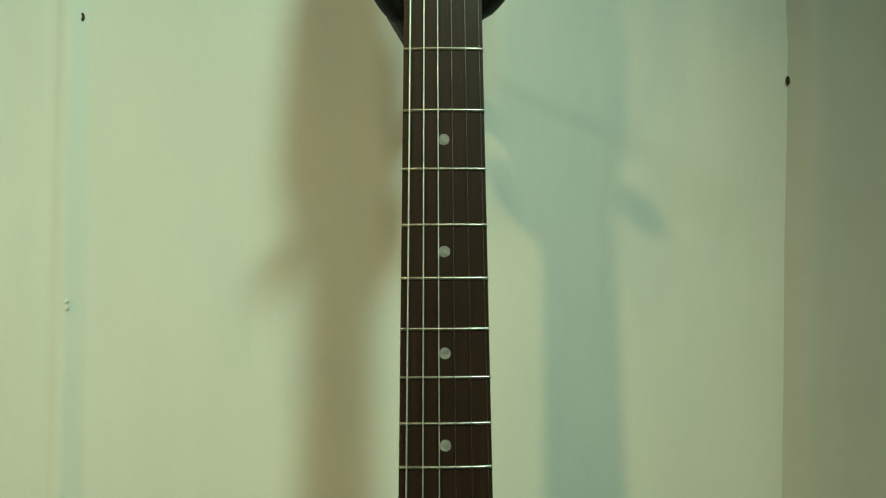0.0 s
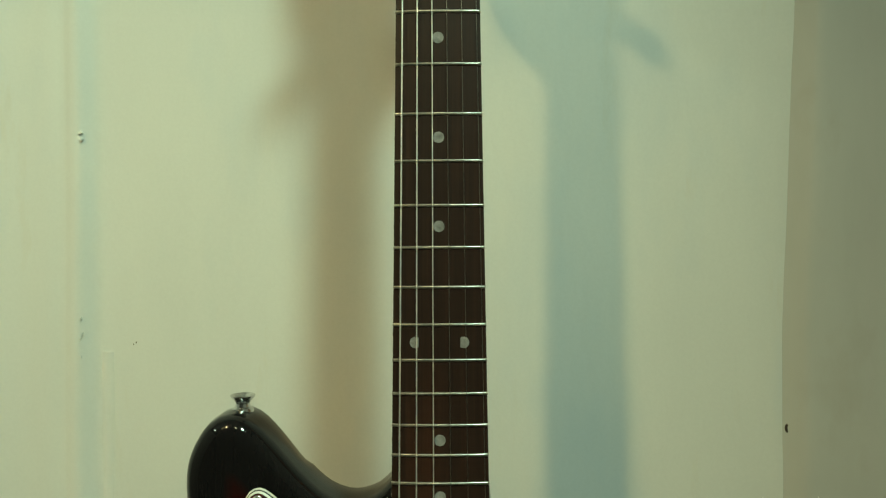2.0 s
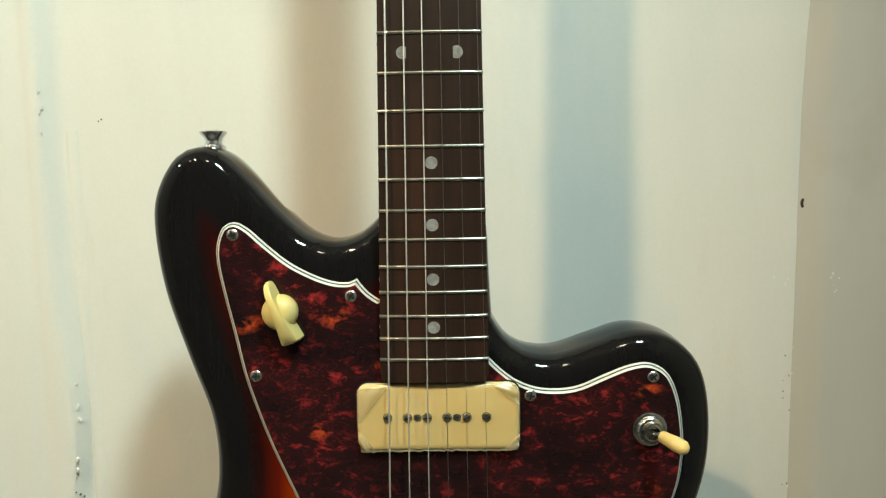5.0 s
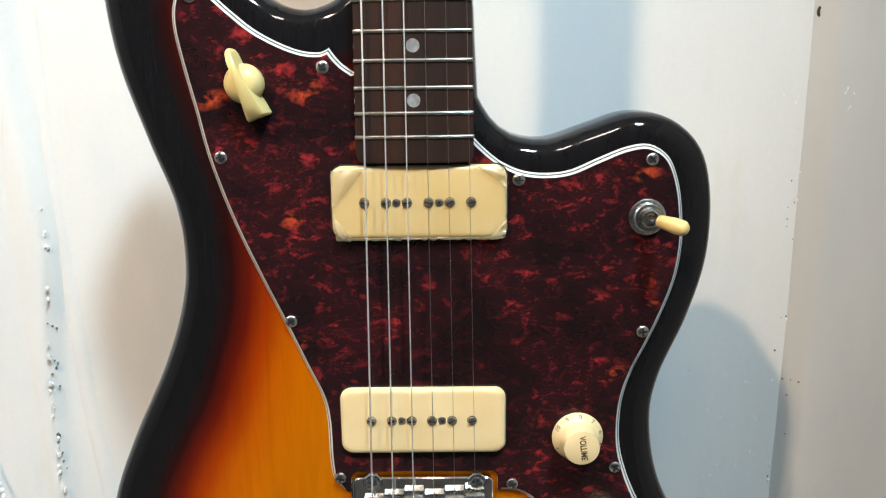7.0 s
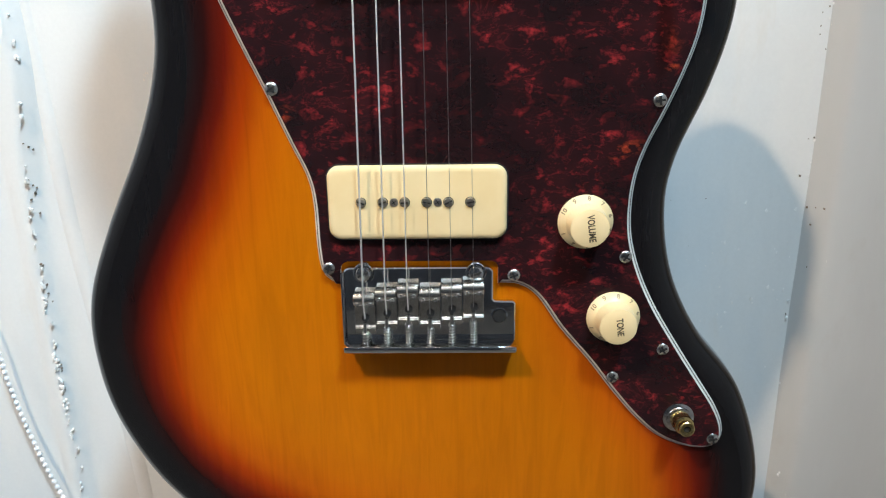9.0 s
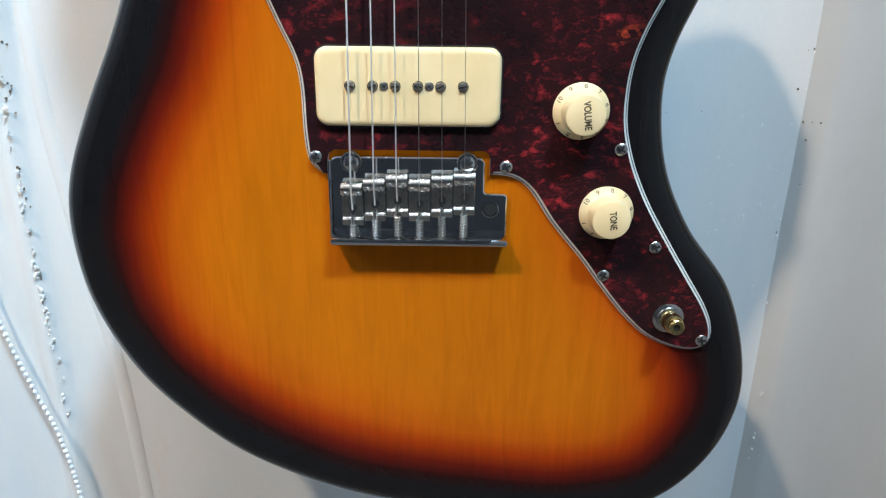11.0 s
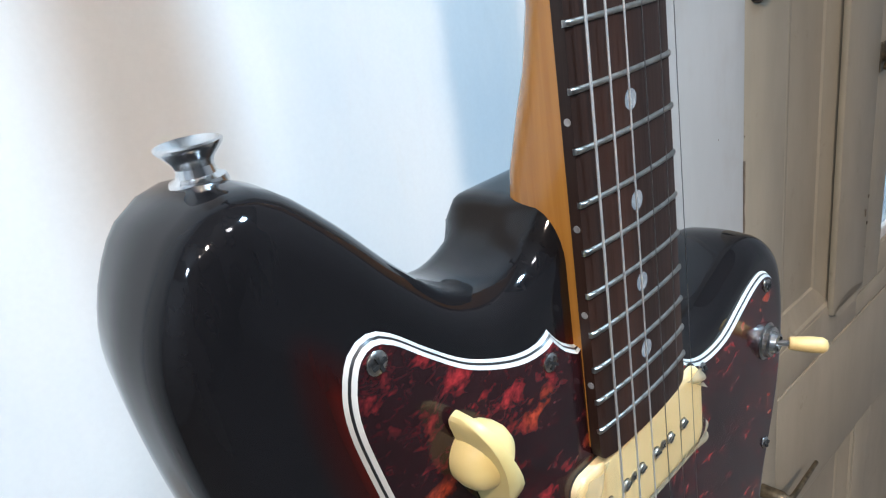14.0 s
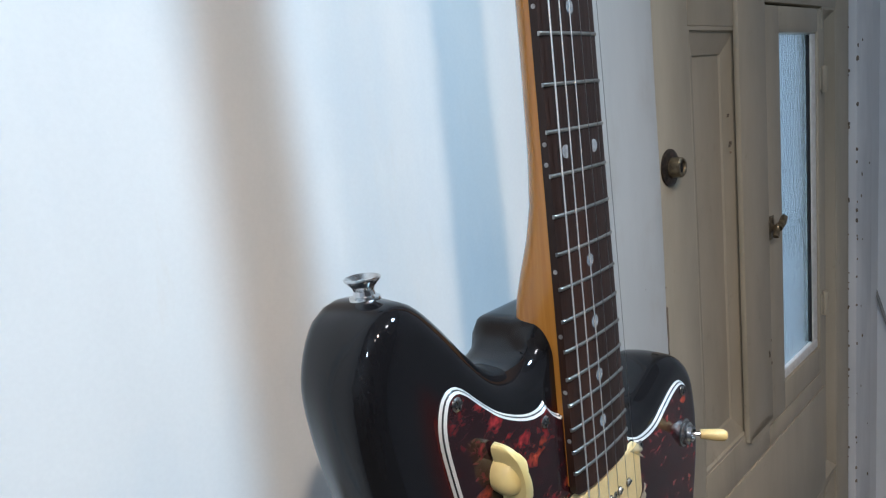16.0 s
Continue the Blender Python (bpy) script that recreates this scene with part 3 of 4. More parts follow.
part("backing", box(0.299, 0.628, 0.030, 0.034, 1.480, 1.505), HOLE, door)


def panel(s0, s1, z0, z1, slope=0.022, deep=0.013):
    """A sunk door panel with a sloped border."""
    bm = bmesh.new()
    rect = lambda d, y: [(s0 + d, y, z0 + d), (s1 - d, y, z0 + d), (s1 - d, y, z1 - d), (s0 + d, y, z1 - d)]
    skin(bm, [rect(-0.001, 0.03), rect(-0.001, 0.0012), rect(0.004, 0.0012), rect(0.006, 0.0040), rect(slope, deep - 0.002), rect(slope + 0.002, deep)], True)
    return part("panel", bm, DOOR, door, angle=20)


panel(0.085, 0.222, 0.942, 1.469, 0.030)
panel(0.558, 0.628, 0.705, 1.501, 0.015)
panel(0.085, 0.330, 0.02, 0.705, 0.030)
panel(0.388, 0.628, 0.02, 0.705, 0.030)


def cover_strip():
    bm = box(0.208, 0.298, -0.006, 0.002, 0.932, TOP - 0.01, 0.003)
    return lathe([(0.0445, 0), (0.0445, 0.004), (0.042, 0.006)], 32, Matrix.Translation((0.253, 0.0, 0.936)) @ Matrix.Rotation(radians(90), 4, "X") @ Matrix.Diagonal((1, 0.26, 1, 1)), bm)


part("cover_strip", cover_strip(), DOOR, door, "proud vertical strip with a rounded lower end")

hatch = part("hatch", box(0.301, 0.357, -0.003, 0.030, 0.922, 1.497, 0.003), DOOR, door, "small hinged window frame in the door")
part("hatch_stile", box(0.522, 0.539, -0.003, 0.030, 0.922, 1.497, 0.003), DOOR, hatch)
part("hatch_rail", box(0.357, 0.522, -0.003, 0.030, 0.922, 0.966, 0.003), DOOR, hatch)
part("hatch_rail", box(0.357, 0.522, -0.003, 0.030, 1.462, 1.497, 0.003), DOOR, hatch)
part("pane", box(0.353, 0.526, 0.0072, 0.0110, 0.962, 1.466), GLASS, hatch, "rippled blue-grey glass pane").visible_shadow = False
part("glazing_bead", box(0.4985, 0.5216, 0.0005, 0.0070, 0.982, 1.4615, 0.0012), CHIP, hatch, "paler putty bead along the glass")
part("glazing_bead", box(0.3575, 0.5216, 0.0005, 0.0070, 0.9665, 0.9815, 0.0012), CHIP, hatch, "paler putty bead along the glass")
part("dark_joint", box(0.4955, 0.4984, 0.0020, 0.0068, 0.983, 1.460), HOLE, hatch)


def hatch_latch():
    bm = box(0.301, 0.317, -0.0055, -0.0025, 1.190, 1.222, 0.0012)
    bm = lathe([(0.007, 0), (0.007, 0.003), (0.0045, 0.0045), (0.0045, 0.008), (0.006, 0.0095), (0.005, 0.012)], 16, outward(0.309, 1.206, -0.003), bm)
    tube([(0.309, -0.013, 1.206), (0.317, -0.015, 1.210), (0.330, -0.014, 1.217)], lambda t: 0.0058 - 0.0012 * t, 10, bm)
    tube([(0.309, -0.011, 1.206), (0.303, -0.013, 1.201), (0.298, -0.013, 1.196)], 0.0042, 10, bm)
    return bm


part("latch", hatch_latch(), OLD_BRASS, hatch, "dark tarnished turn latch")


def hatch_hinge(z):
    bm = lathe([(0.004, -0.020), (0.005, -0.018), (0.005, 0.018), (0.004, 0.020)], 12, Matrix.Translation((0.541, -0.006, z)))
    return box(0.528, 0.556, -0.0048, -0.0026, z - 0.017, z + 0.017, 0.0006, bm)


for z in (1.393, 1.036):
    part("hinge", hatch_hinge(z), DOOR, hatch)

part("lock_plate", lathe([(0.0195, -0.002), (0.0195, 0.002), (0.0168, 0.0035), (0.0105, 0.0038)], 32, Matrix.Translation((0.026, 0, 1.325)) @ Matrix.Rotation(radians(90), 4, "X")), IRON, door, "dark round lock plate")
lock = part("lock_cylinder", lathe([(0.0108, 0.0030), (0.0108, 0.0045), (0.0104, 0.0140), (0.0092, 0.0152), (0.0072, 0.0152), (0.0064, 0.0130)], 32,
                                   Matrix.Translation((0.026, 0, 1.325)) @ Matrix.Rotation(radians(90), 4, "X")), OLD_BRASS, door, "tarnished brass lock cylinder")
part("keyhole", box(0.0248, 0.0272, -0.0143, -0.0110, 1.320, 1.330), HOLE, lock)


def handle_plate():
    bm = bmesh.new()
    rings = []
    for d, y in ((0.0, 0.001), (0.0, -0.0025), (0.0012, -0.0035)):
        pts = []
        for k in range(24):
            a = 2 * math.pi * k / 24
            pts.append((0.040 + (0.0155 - d) * math.cos(a), y, (0.858 if math.sin(a) > 0 else 0.690) + (0.0155 - d) * math.sin(a)))
        rings.append(pts)
    skin(bm, rings, True)
    return bm


plate = part("handle_plate", handle_plate(), DOOR, door, "painted long handle plate")
part("lever", tube([(0.042, 0, 0.797), (0.042, -0.012, 0.797), (0.042, -0.026, 0.798), (0.044, -0.033, 0.799), (0.052, -0.034, 0.799), (0.085, -0.032, 0.798), (0.118, -0.030, 0.797)],
                   lambda t: 0.0075 if t < 0.45 else 0.0042 - 0.0018 * t, 14), OLD_BRASS, plate, "worn brass lever handle")
part("key_cover", lathe([(0.012, 0), (0.012, 0.003), (0.008, 0.006)], 20, Matrix.Translation((0.046, -0.003, 0.734)) @ Matrix.Rotation(radians(90), 4, "X") @ Matrix.Diagonal((0.75, 1.3, 1, 1))), IRON, plate)
chips("bare_spots", [(0.19, 0.0, 1.335, 0.006, 0.035, 5), (0.697, -0.001, 1.1, 0.003, 0.45, 24), (0.29, -0.006, 1.0, 0.006, 0.06, 5), (0.05, 0.0, 0.86, 0.02, 0.02, 5)], DARK_CHIP, "dark bare spots in the paint", door, 0.0018, 8)

jamb = part("door_frame", box(0.703, 0.806, -0.012, 0.10, FLOOR_Z, TOP + 0.06, 0.003), JAMB, None, angle=30)
jamb.matrix_basis = DOOR_BASE
tagged(jamb, "grey chipped door frame post", "door frame", kind="structure")
chips("bare_spots", [(0.735, -0.012, 1.1, 0.010, 0.38, 7), (0.7055, -0.012, 1.0, 0.0015, 0.45, 20), (0.785, -0.012, 1.0, 0.006, 0.4, 3)], DARK_CHIP, "dark bare spots in the paint", jamb, 0.0030, 12)
head_wall = part("wall_over_door", box(-0.001, 0.905, 0.0, 0.16, TOP + 0.005, CEIL_Z), WALL)
head_wall.matrix_basis = DOOR_BASE
tagged(head_wall, "white painted wall above the door", "wall", kind="structure")
side_wall = part("wall_beside_door", box(0.806, 0.960, -0.002, 0.16, FLOOR_Z, TOP + 0.005), PLAIN_WALL)
side_wall.matrix_basis = DOOR_BASE
tagged(side_wall, "narrow grey wall strip between door and corner", "wall", kind="structure")
sky = part("backdrop", box(0.40, 1.50, 0.58, 0.59, FLOOR_Z, CEIL_Z), GLOW)
tagged(sky, "pale daylight behind the glazed hatch", "backdrop", kind="structure")

cable = part("cable", tube(spline([(RIGHT_X - 0.004, 0.112, 1.03), (RIGHT_X - 0.006, 0.101, 0.996), (RIGHT_X - 0.008, 0.082, 0.934), (RIGHT_X - 0.008, 0.057, 0.852), (RIGHT_X - 0.008, 0.038, 0.792), (RIGHT_X - 0.008, 0.023, 0.731),
                                   (RIGHT_X - 0.008, 0.013, 0.655), (RIGHT_X - 0.008, 0.006, 0.576), (RIGHT_X - 0.008, 0.005, 0.492), (RIGHT_X - 0.008, 0.008, 0.42), (RIGHT_X - 0.008, 0.014, 0.35), (RIGHT_X - 0.006, 0.011, 0.218),
                                   (RIGHT_X - 0.006, 0.011, 0.08), (RIGHT_X - 0.006, 0.008, FLOOR_Z + 0.01)], 0.02), 0.0030, 8), CABLE)
part("cable_clip", box(RIGHT_X - 0.012, RIGHT_X, 0.096, 0.110, 0.990, 1.006, 0.002), CABLE, cable)
tagged(cable, "thin grey cable hanging down the side wall", "cable")

switch = new("light_switch")
switch.location = (RIGHT_X, -0.043, 1.089)
tagged(switch, "grey square light switch on the side wall", "light switch")
part("cover_plate", box(-0.011, 0.001, -0.042, 0.042, -0.049, 0.049, 0.004), SWITCH, switch)
part("rocker", box(-0.016, -0.009, -0.024, 0.024, -0.026, 0.026, 0.003), SWITCH, switch)
part("rocker_edge", box(-0.0175, -0.0155, -0.020, 0.020, -0.019, -0.013, 0.0006), WHITE_PLY, switch, "pale strip on the rocker")

# ---- bead chain by the wall ----
chain_path = spline([(1.0105 * x, y, z) for x, y, z in ((-0.352, 0.1300, 1.13), (-0.325, 0.1300, 1.045), (-0.304, 0.1300, 0.972), (-0.2985, 0.1300, 0.930), (-0.2925, 0.1300, 0.897), (-0.2855, 0.1300, 0.867), (-0.2775, 0.1300, 0.840), (-0.2690, 0.1300, 0.808), (-0.262, 0.1300, 0.74), (-0.260, 0.1305, 0.55))], 0.0005)
chain = new("bead_chain")
chain.location = (-0.3557, 0.130, 1.13)
tagged(chain, "white plastic bead chain hanging before the wall", "bead chain")
offset = Vector(chain.location)
bead_mesh = finish("bead", lathe([(0.0003, -0.0019), (0.0012, -0.0015), (0.0019, 0), (0.0012, 0.0015), (0.0003, 0.0019)], 10), BEAD, 80)
run, beads = 0.0, 0
for a, b in zip(chain_path, chain_path[1:]):
    run += (b - a).length
    if run > 0.0046 and beads < 150:
        run, beads = 0.0, beads + 1
        o = new("bead", bead_mesh)
        o.parent, o.location = chain, b - offset
part("cord", tube([p - offset for p in chain_path[::10]], 0.0005, 5), BEAD, chain)
hook_bm = lathe([(0.006, -0.001), (0.006, 0.002), (0.002, 0.003), (0.002, 0.014), (0.004, 0.015)], 14, Matrix.Rotation(radians(90), 4, "X") @ Matrix.Translation((0, 0, -0.010)))
part("hook", hook_bm, NICKEL, chain)

# ---- the guitar ----
# Lengths are laid out with the nut at 1.70 and the fretboard's top at y = 0; the whole leans a little.
HUB = 1.386
guitar = new("electric_guitar")
guitar.matrix_basis = pose(0, 0, HUB, -0.69)
tagged(guitar, "glossy three-tone sunburst offset electric guitar hanging by the wall", "electric guitar")
SCALE, NUT = 0.648, 1.70


def local(bm):
    bmesh.ops.translate(bm, verts=bm.verts, vec=(0, 0, -HUB))
    return bm


def gpart(name, bm, mat, parent=guitar, label="", angle=35):
    return part(name, local(bm), mat, parent, label, angle)


def fret_z(n):
    return NUT - SCALE * (1 - 2 ** (-n / 12))


def half_width(z):
    return 0.0215 + (NUT - z) / 0.478 * 0.0062


BODY_FRONT, BODY_BACK = 0.0085, 0.0528
bass_side = [(-28.6, 1304.6), (-37, 1297.2), (-51, 1293), (-66, 1297.5), (-81, 1311), (-96, 1328), (-109, 1340), (-120, 1343), (-132, 1338), (-142, 1322), (-145, 1303), (-141, 1269),
             (-130, 1232), (-120, 1202), (-117.5, 1175), (-121, 1150), (-132, 1119), (-152, 1078), (-166, 1043), (-170.5, 1012), (-166, 975), (-148, 937), (-121, 909), (-86, 884), (-40, 864), (10, 852.5)]
treble_side = [(10, 852.5), (60, 847), (105, 847.8), (139.5, 859.2), (164.2, 883.5), (178, 915), (178.5, 948), (165, 989.5), (141, 1021.5), (125.8, 1052.5), (120.2, 1085), (123.6, 1110), (136.4, 1142),
               (144.3, 1172), (144.8, 1203), (138.6, 1226.4), (123.2, 1240.6), (104, 1244), (84, 1238), (63, 1231.5), (46, 1234), (36, 1242), (30, 1252)]
flat = [Vector((x / 1000, z / 1000)) for x, z in bass_side + treble_side[1:]]
body_line = spline(flat, 0.0045) + [Vector((x / 1000, z / 1000)) for x, z in ((29.5, 1262), (29, 1272), (28.5, 1282), (28.2, 1292), (27.6, 1299), (25.6, 1304), (21, 1307), (14, 1308), (7, 1308), (0, 1308), (-7, 1308), (-14, 1308),
                                                                                (-20, 1308), (-24.0, 1307.8), (-26.6, 1306.8))]


def forearm(x, z):
    """How far the front falls back where the player's arm rests: past a slanting line, first bent and then straight."""
    a, b = Vector((-0.150, 1.050)), Vector((-0.098, 0.925))
    way = (b - a).normalized()
    d = (Vector((x, z)) - a).dot(Vector((way.y, -way.x)))
    if d <= 0:
        return 0.0
    bend = 0.030
    fall = d * d / (2 * bend) * 0.24 if d < bend else (d - bend / 2) * 0.24
    return fall * min(1.0, max(0.0, (1.085 - z) / 0.06)) * min(1.0, max(0.0, (z - 0.850) / 0.05))


def solid_body():
    bm = bmesh.new()
    r = 0.0115
    rings, dist = [], []
    steps = 7
    for k in range(steps + 1):
        a = math.pi / 2 * k / steps
        rings.append((r * (1 - math.sin(a)), BODY_FRONT + r * (1 - math.cos(a))))
        dist.append(r * (1 - math.sin(a)))
    for k in range(1, 6):
        rings.append((-0.0007 * math.sin(math.pi * k / 6), BODY_FRONT + r + (BODY_BACK - 0.95 * r - BODY_FRONT - r) * k / 6))
        dist.append(0.0)
    for k in range(steps + 1):
        a = math.pi / 2 * k / steps
        rings.append((0.95 * r * (1 - math.cos(a)), BODY_BACK - 0.95 * r * (1 - math.sin(a))))
        dist.append(0.0)
    lines = []
    for d, y in rings:
        line = inset(body_line, d)
        if y > 0.03:
            # the heel's edges are cut nearly square at the back
            keep = [min(1.0, max(0.0, (q.y - 1.284) / 0.018)) if abs(q.x) < 0.036 else 0.0 for q in body_line]
            line = [b + (a - b) * 0.78 * k for a, b, k in zip(body_line, line, keep)]
            # the back's bass edge is carved away for the player
            carve = [0.007 * (y - 0.03) / 0.0228 * max(0.0, 1 - ((q.y - 1.185) / 0.150) ** 2) if q.x < -0.08 else 0.0 for q in body_line]
            deep = inset(body_line, 0.010)
            line = [b + (n - a).normalized() * k if k else b for a, b, n, k in zip(body_line, line, deep, carve)]
        lines.append(line)
    skin(bm, [[(q.x, y, q.y) for q in line] for line, (_, y) in zip(lines, rings)], True, (False, True))
    cap(bm, lines[0], BODY_FRONT, 0.004)
    bmesh.ops.remove_doubles(bm, verts=bm.verts, dist=1e-6)
    layer = bm.verts.layers.float.new("edge_distance")
    bm.verts.ensure_lookup_table()
    d = to_edge([(v.co.x, v.co.z) for v in bm.verts], body_line)
    for v, k in zip(bm.verts, d):
        v[layer] = float(k) if v.co.y < 0.03 else 0.0
    for v in bm.verts:
        v.co.y += forearm(v.co.x, v.co.z) * max(0.0, 1 - (v.co.y - BODY_FRONT) / 0.030)
    return bm


body = gpart("body", solid_body(), BURST, label="glossy amber body shading through red to black", angle=50)

# pickguard
guard_top = [(-28, 1264), (-33, 1267.5), (-37, 1272), (-39, 1275)]
guard_left = [(-39, 1275), (-43, 1273), (-51, 1273.5), (-61, 1277), (-73, 1283.5), (-84, 1292.5), (-94, 1301.5), (-100.5, 1304.5), (-106.5, 1302), (-110, 1294), (-110.5, 1284), (-108, 1269), (-103.5, 1248), (-98, 1222),
              (-88.2, 1192), (-76.6, 1164), (-66.8, 1142), (-57.2, 1119.5), (-50.4, 1104), (-48, 1091), (-47.5, 1070), (-46, 1058), (-42, 1052.5), (-36.5, 1051)]
guard_foot = [(39.5, 1050.5), (50, 1049.5), (59, 1043), (70, 1027), (85, 1009), (97, 993), (109, 978.5), (121, 967.5), (135, 961), (147.5, 959.5), (154.5, 964), (155, 973), (150, 985), (140, 1000.5), (129, 1017.5),
              (116.5, 1038), (108, 1056), (103, 1073), (102, 1088), (103.5, 1103), (108, 1117), (115, 1132), (122, 1149), (127, 1165), (129, 1181), (128.5, 1194), (126, 1210), (120.5, 1223), (111, 1229), (100, 1228), (87, 1223),
              (74, 1217.5), (63, 1216), (52, 1217), (42, 1221), (34, 1227), (28.5, 1232.5)]


def mm(points, step=0.0025):
    return spline([Vector((x / 1000, z / 1000)) for x, z in points], step)


guard_line = (mm(guard_top)[:-1] + mm(guard_left) + mm([(-36.5, 1058), (-35.5, 1061), (-33, 1062.5)]) + mm([(36, 1062.5), (38.5, 1061.5), (39.5, 1059)]) + mm(guard_foot)
              + [Vector((0.0252, 1.2335)), Vector((0.0252, 1.2258)), Vector((-0.0252, 1.2258)), Vector((-0.0252, 1.2635))])
GUARD = 0.0060
plies = [(0.0, BODY_FRONT + 0.0002), (0.0009, 0.0075), (0.0014, 0.0069), (0.0024, GUARD)]


def guard_inset(d):
    """The guard's outline moved in, but not round the bridge, where its edge is cut square."""
    moved = inset(guard_line, d)
    square = lambda a: (1.0505 < a.y < 1.066 and -0.040 < a.x < 0.041) or (abs(a.x) < 0.0256 and 1.22 < a.y < 1.265)
    return [a if square(a) else b for a, b in zip(guard_line, moved)]


def guard_ring(a, b):
    bm = bmesh.new()
    skin(bm, [[(q.x, y, q.y) for q in guard_inset(d)] for d, y in (a, b)], True, (False, False))
    return bm


def guard_face():
    bm = bmesh.new()
    cap(bm, guard_inset(plies[-1][0]), GUARD, 0.012)
    return bm


pickguard = gpart("pickguard", guard_face(), TORT, label="dark red tortoiseshell pickguard with white edging")
gpart("white_ply", guard_ring(plies[0], plies[1]), WHITE_PLY, pickguard, "white outer edge ply")
gpart("black_ply", guard_ring(plies[1], plies[2]), BLACK_PLY, pickguard, "thin black middle ply")
gpart("white_ply", guard_ring(plies[2], plies[3]), WHITE_PLY, pickguard, "white inner edge ply")


def phillips(x, z, y, r=0.0031, turn=20):
    m = outward(x, z, y)
    bm = lathe([(r, 0.0), (r * 0.98, 0.0004), (r * 0.80, 0.0009), (r * 0.45, 0.0012), (r * 0.1, 0.0013)], 20, m)
    return bm


def cross_slot(x, z, y, r, turn, bars=2):
    bm = bmesh.new()
    for k in range(bars):
        m = outward(x, z, y) @ Matrix.Rotation(radians(turn + 90 * k), 4, "Z")
        b = bmesh.ops.create_cube(bm, size=1, matrix=m @ Matrix.Diagonal((r * 1.5, r * 0.30, r * 0.35, 1)))
    return bm


guard_screws = [(-101, 1298), (-42, 1266), (-92, 1225), (-63, 1144), (-42, 1059), (47, 1055), (100, 1064), (111, 1137), (112, 1222), (49, 1213), (121, 1016), (97, 1001), (150, 966)]
for i, (x, z) in enumerate(guard_screws):
    s = gpart("screw", phillips(x / 1000, z / 1000, GUARD), NICKEL, pickguard)
    gpart("slot", cross_slot(x / 1000, z / 1000, GUARD - 0.00112, 0.0028, 17 + 37 * i), HOLE, s)

# neck and fretboard
BOARD = 0.0055


def arch(x, y=0.0):
    return y + x * x / (2 * 0.24)


def fretboard_mesh():
    bm = bmesh.new()
    rings = []
    rows = [(z, 0.0) for z in np.linspace(NUT, 1.2275, 24)] + [(1.2248, 0.0003), (1.2230, 0.0010), (1.2222, 0.0020), (1.2220, 0.0032)]
    for z, cut in rows:
        w = half_width(z) - cut
        top = [(w * t, arch(w * t), z) for t in np.linspace(-1, 1, 13)]
        top[0], top[-1] = (-w + 0.0001, arch(w) + 0.0004, z), (w - 0.0001, arch(w) + 0.0004, z)
        rings.append(top + [(w, BOARD, z), (-w, BOARD, z)])
    skin(bm, rings, True)
    return bm


def neck_mesh():
    bm = bmesh.new()
    rings = []
    for z, depth, power in ((1.700, 0.0145, 2.1), (1.60, 0.0148, 2.1), (1.50, 0.0155, 2.1), (1.42, 0.0160, 2.15), (1.385, 0.0165, 2.2), (1.362, 0.0178, 2.4), (1.345, 0.0205, 2.9), (1.330, 0.0240, 3.8),
                            (1.316, 0.0262, 5.5), (1.300, 0.0268, 8), (1.2265, 0.0268, 8)):
        w = half_width(z) - 0.0001
        ring = []
        for k in range(25):
            a = math.pi * k / 24
            c, s = math.cos(a), math.sin(a)
            ring.append((w * math.copysign(abs(c) ** (2 / power), c), BOARD + depth * abs(s) ** (2 / power), z))
        rings.append(ring)
    skin(bm, rings, True)
    return bm


neck = gpart("neck", neck_mesh(), MAPLE, label="glossy amber maple neck", angle=50)
fretboard = gpart("fretboard", fretboard_mesh(), ROSE, neck, "dark brown rosewood fretboard", angle=30)


def fret_bar(z):
    w = half_width(z) + 0.0001
    bm = bmesh.new()
    rings = []
    for t in (-1, -0.985, -0.95, -0.5, 0, 0.5, 0.95, 0.985, 1):
        x = w * t
        tall = 0.00085 if abs(t) < 0.97 else (0.0006 if abs(t) < 0.99 else 0.0002)
        y = arch(x)
        rings.append([(x, y + 0.001, z - 0.00092), (x, y - tall * 0.45, z - 0.00082), (x, y - tall, z - 0.0003), (x, y - tall, z + 0.0003), (x, y - tall * 0.45, z + 0.00082), (x, y + 0.001, z + 0.00092)])
    skin(bm, rings, True)
    return bm


for n in range(1, 23):
    gpart("fret", fret_bar(fret_z(n)), FRET, neck, angle=60)


def dot(x, z, r=0.0031):
    return lathe([(r, -0.001), (r, arch(0) + 0.00008 - arch(x) * 0)], 24, outward(x, z, arch(x)))


for n in (3, 5, 7, 9, 12, 15, 17, 19, 21):
    z = (fret_z(n) + fret_z(n - 1)) / 2
    for x in ((-0.0131, 0.0131) if n == 12 else (0.0,)):
        gpart("inlay_dot", dot(x, z), PEARL, neck)
    for dz in ((-0.0045, 0.0045) if n == 12 else (0.0,)):
        side = lathe([(0.0011, -0.0005), (0.0011, 0.00012)], 12, Matrix.Translation((-half_width(z), 0.0034, z + dz)) @ Matrix.Rotation(radians(-90), 4, "Y"))
        gpart("side_dot", side, PEARL, neck)
gpart("nut", box(-0.0215, 0.0215, -0.0012, BOARD, NUT, NUT + 0.0035, 0.0005), CREAM, neck)


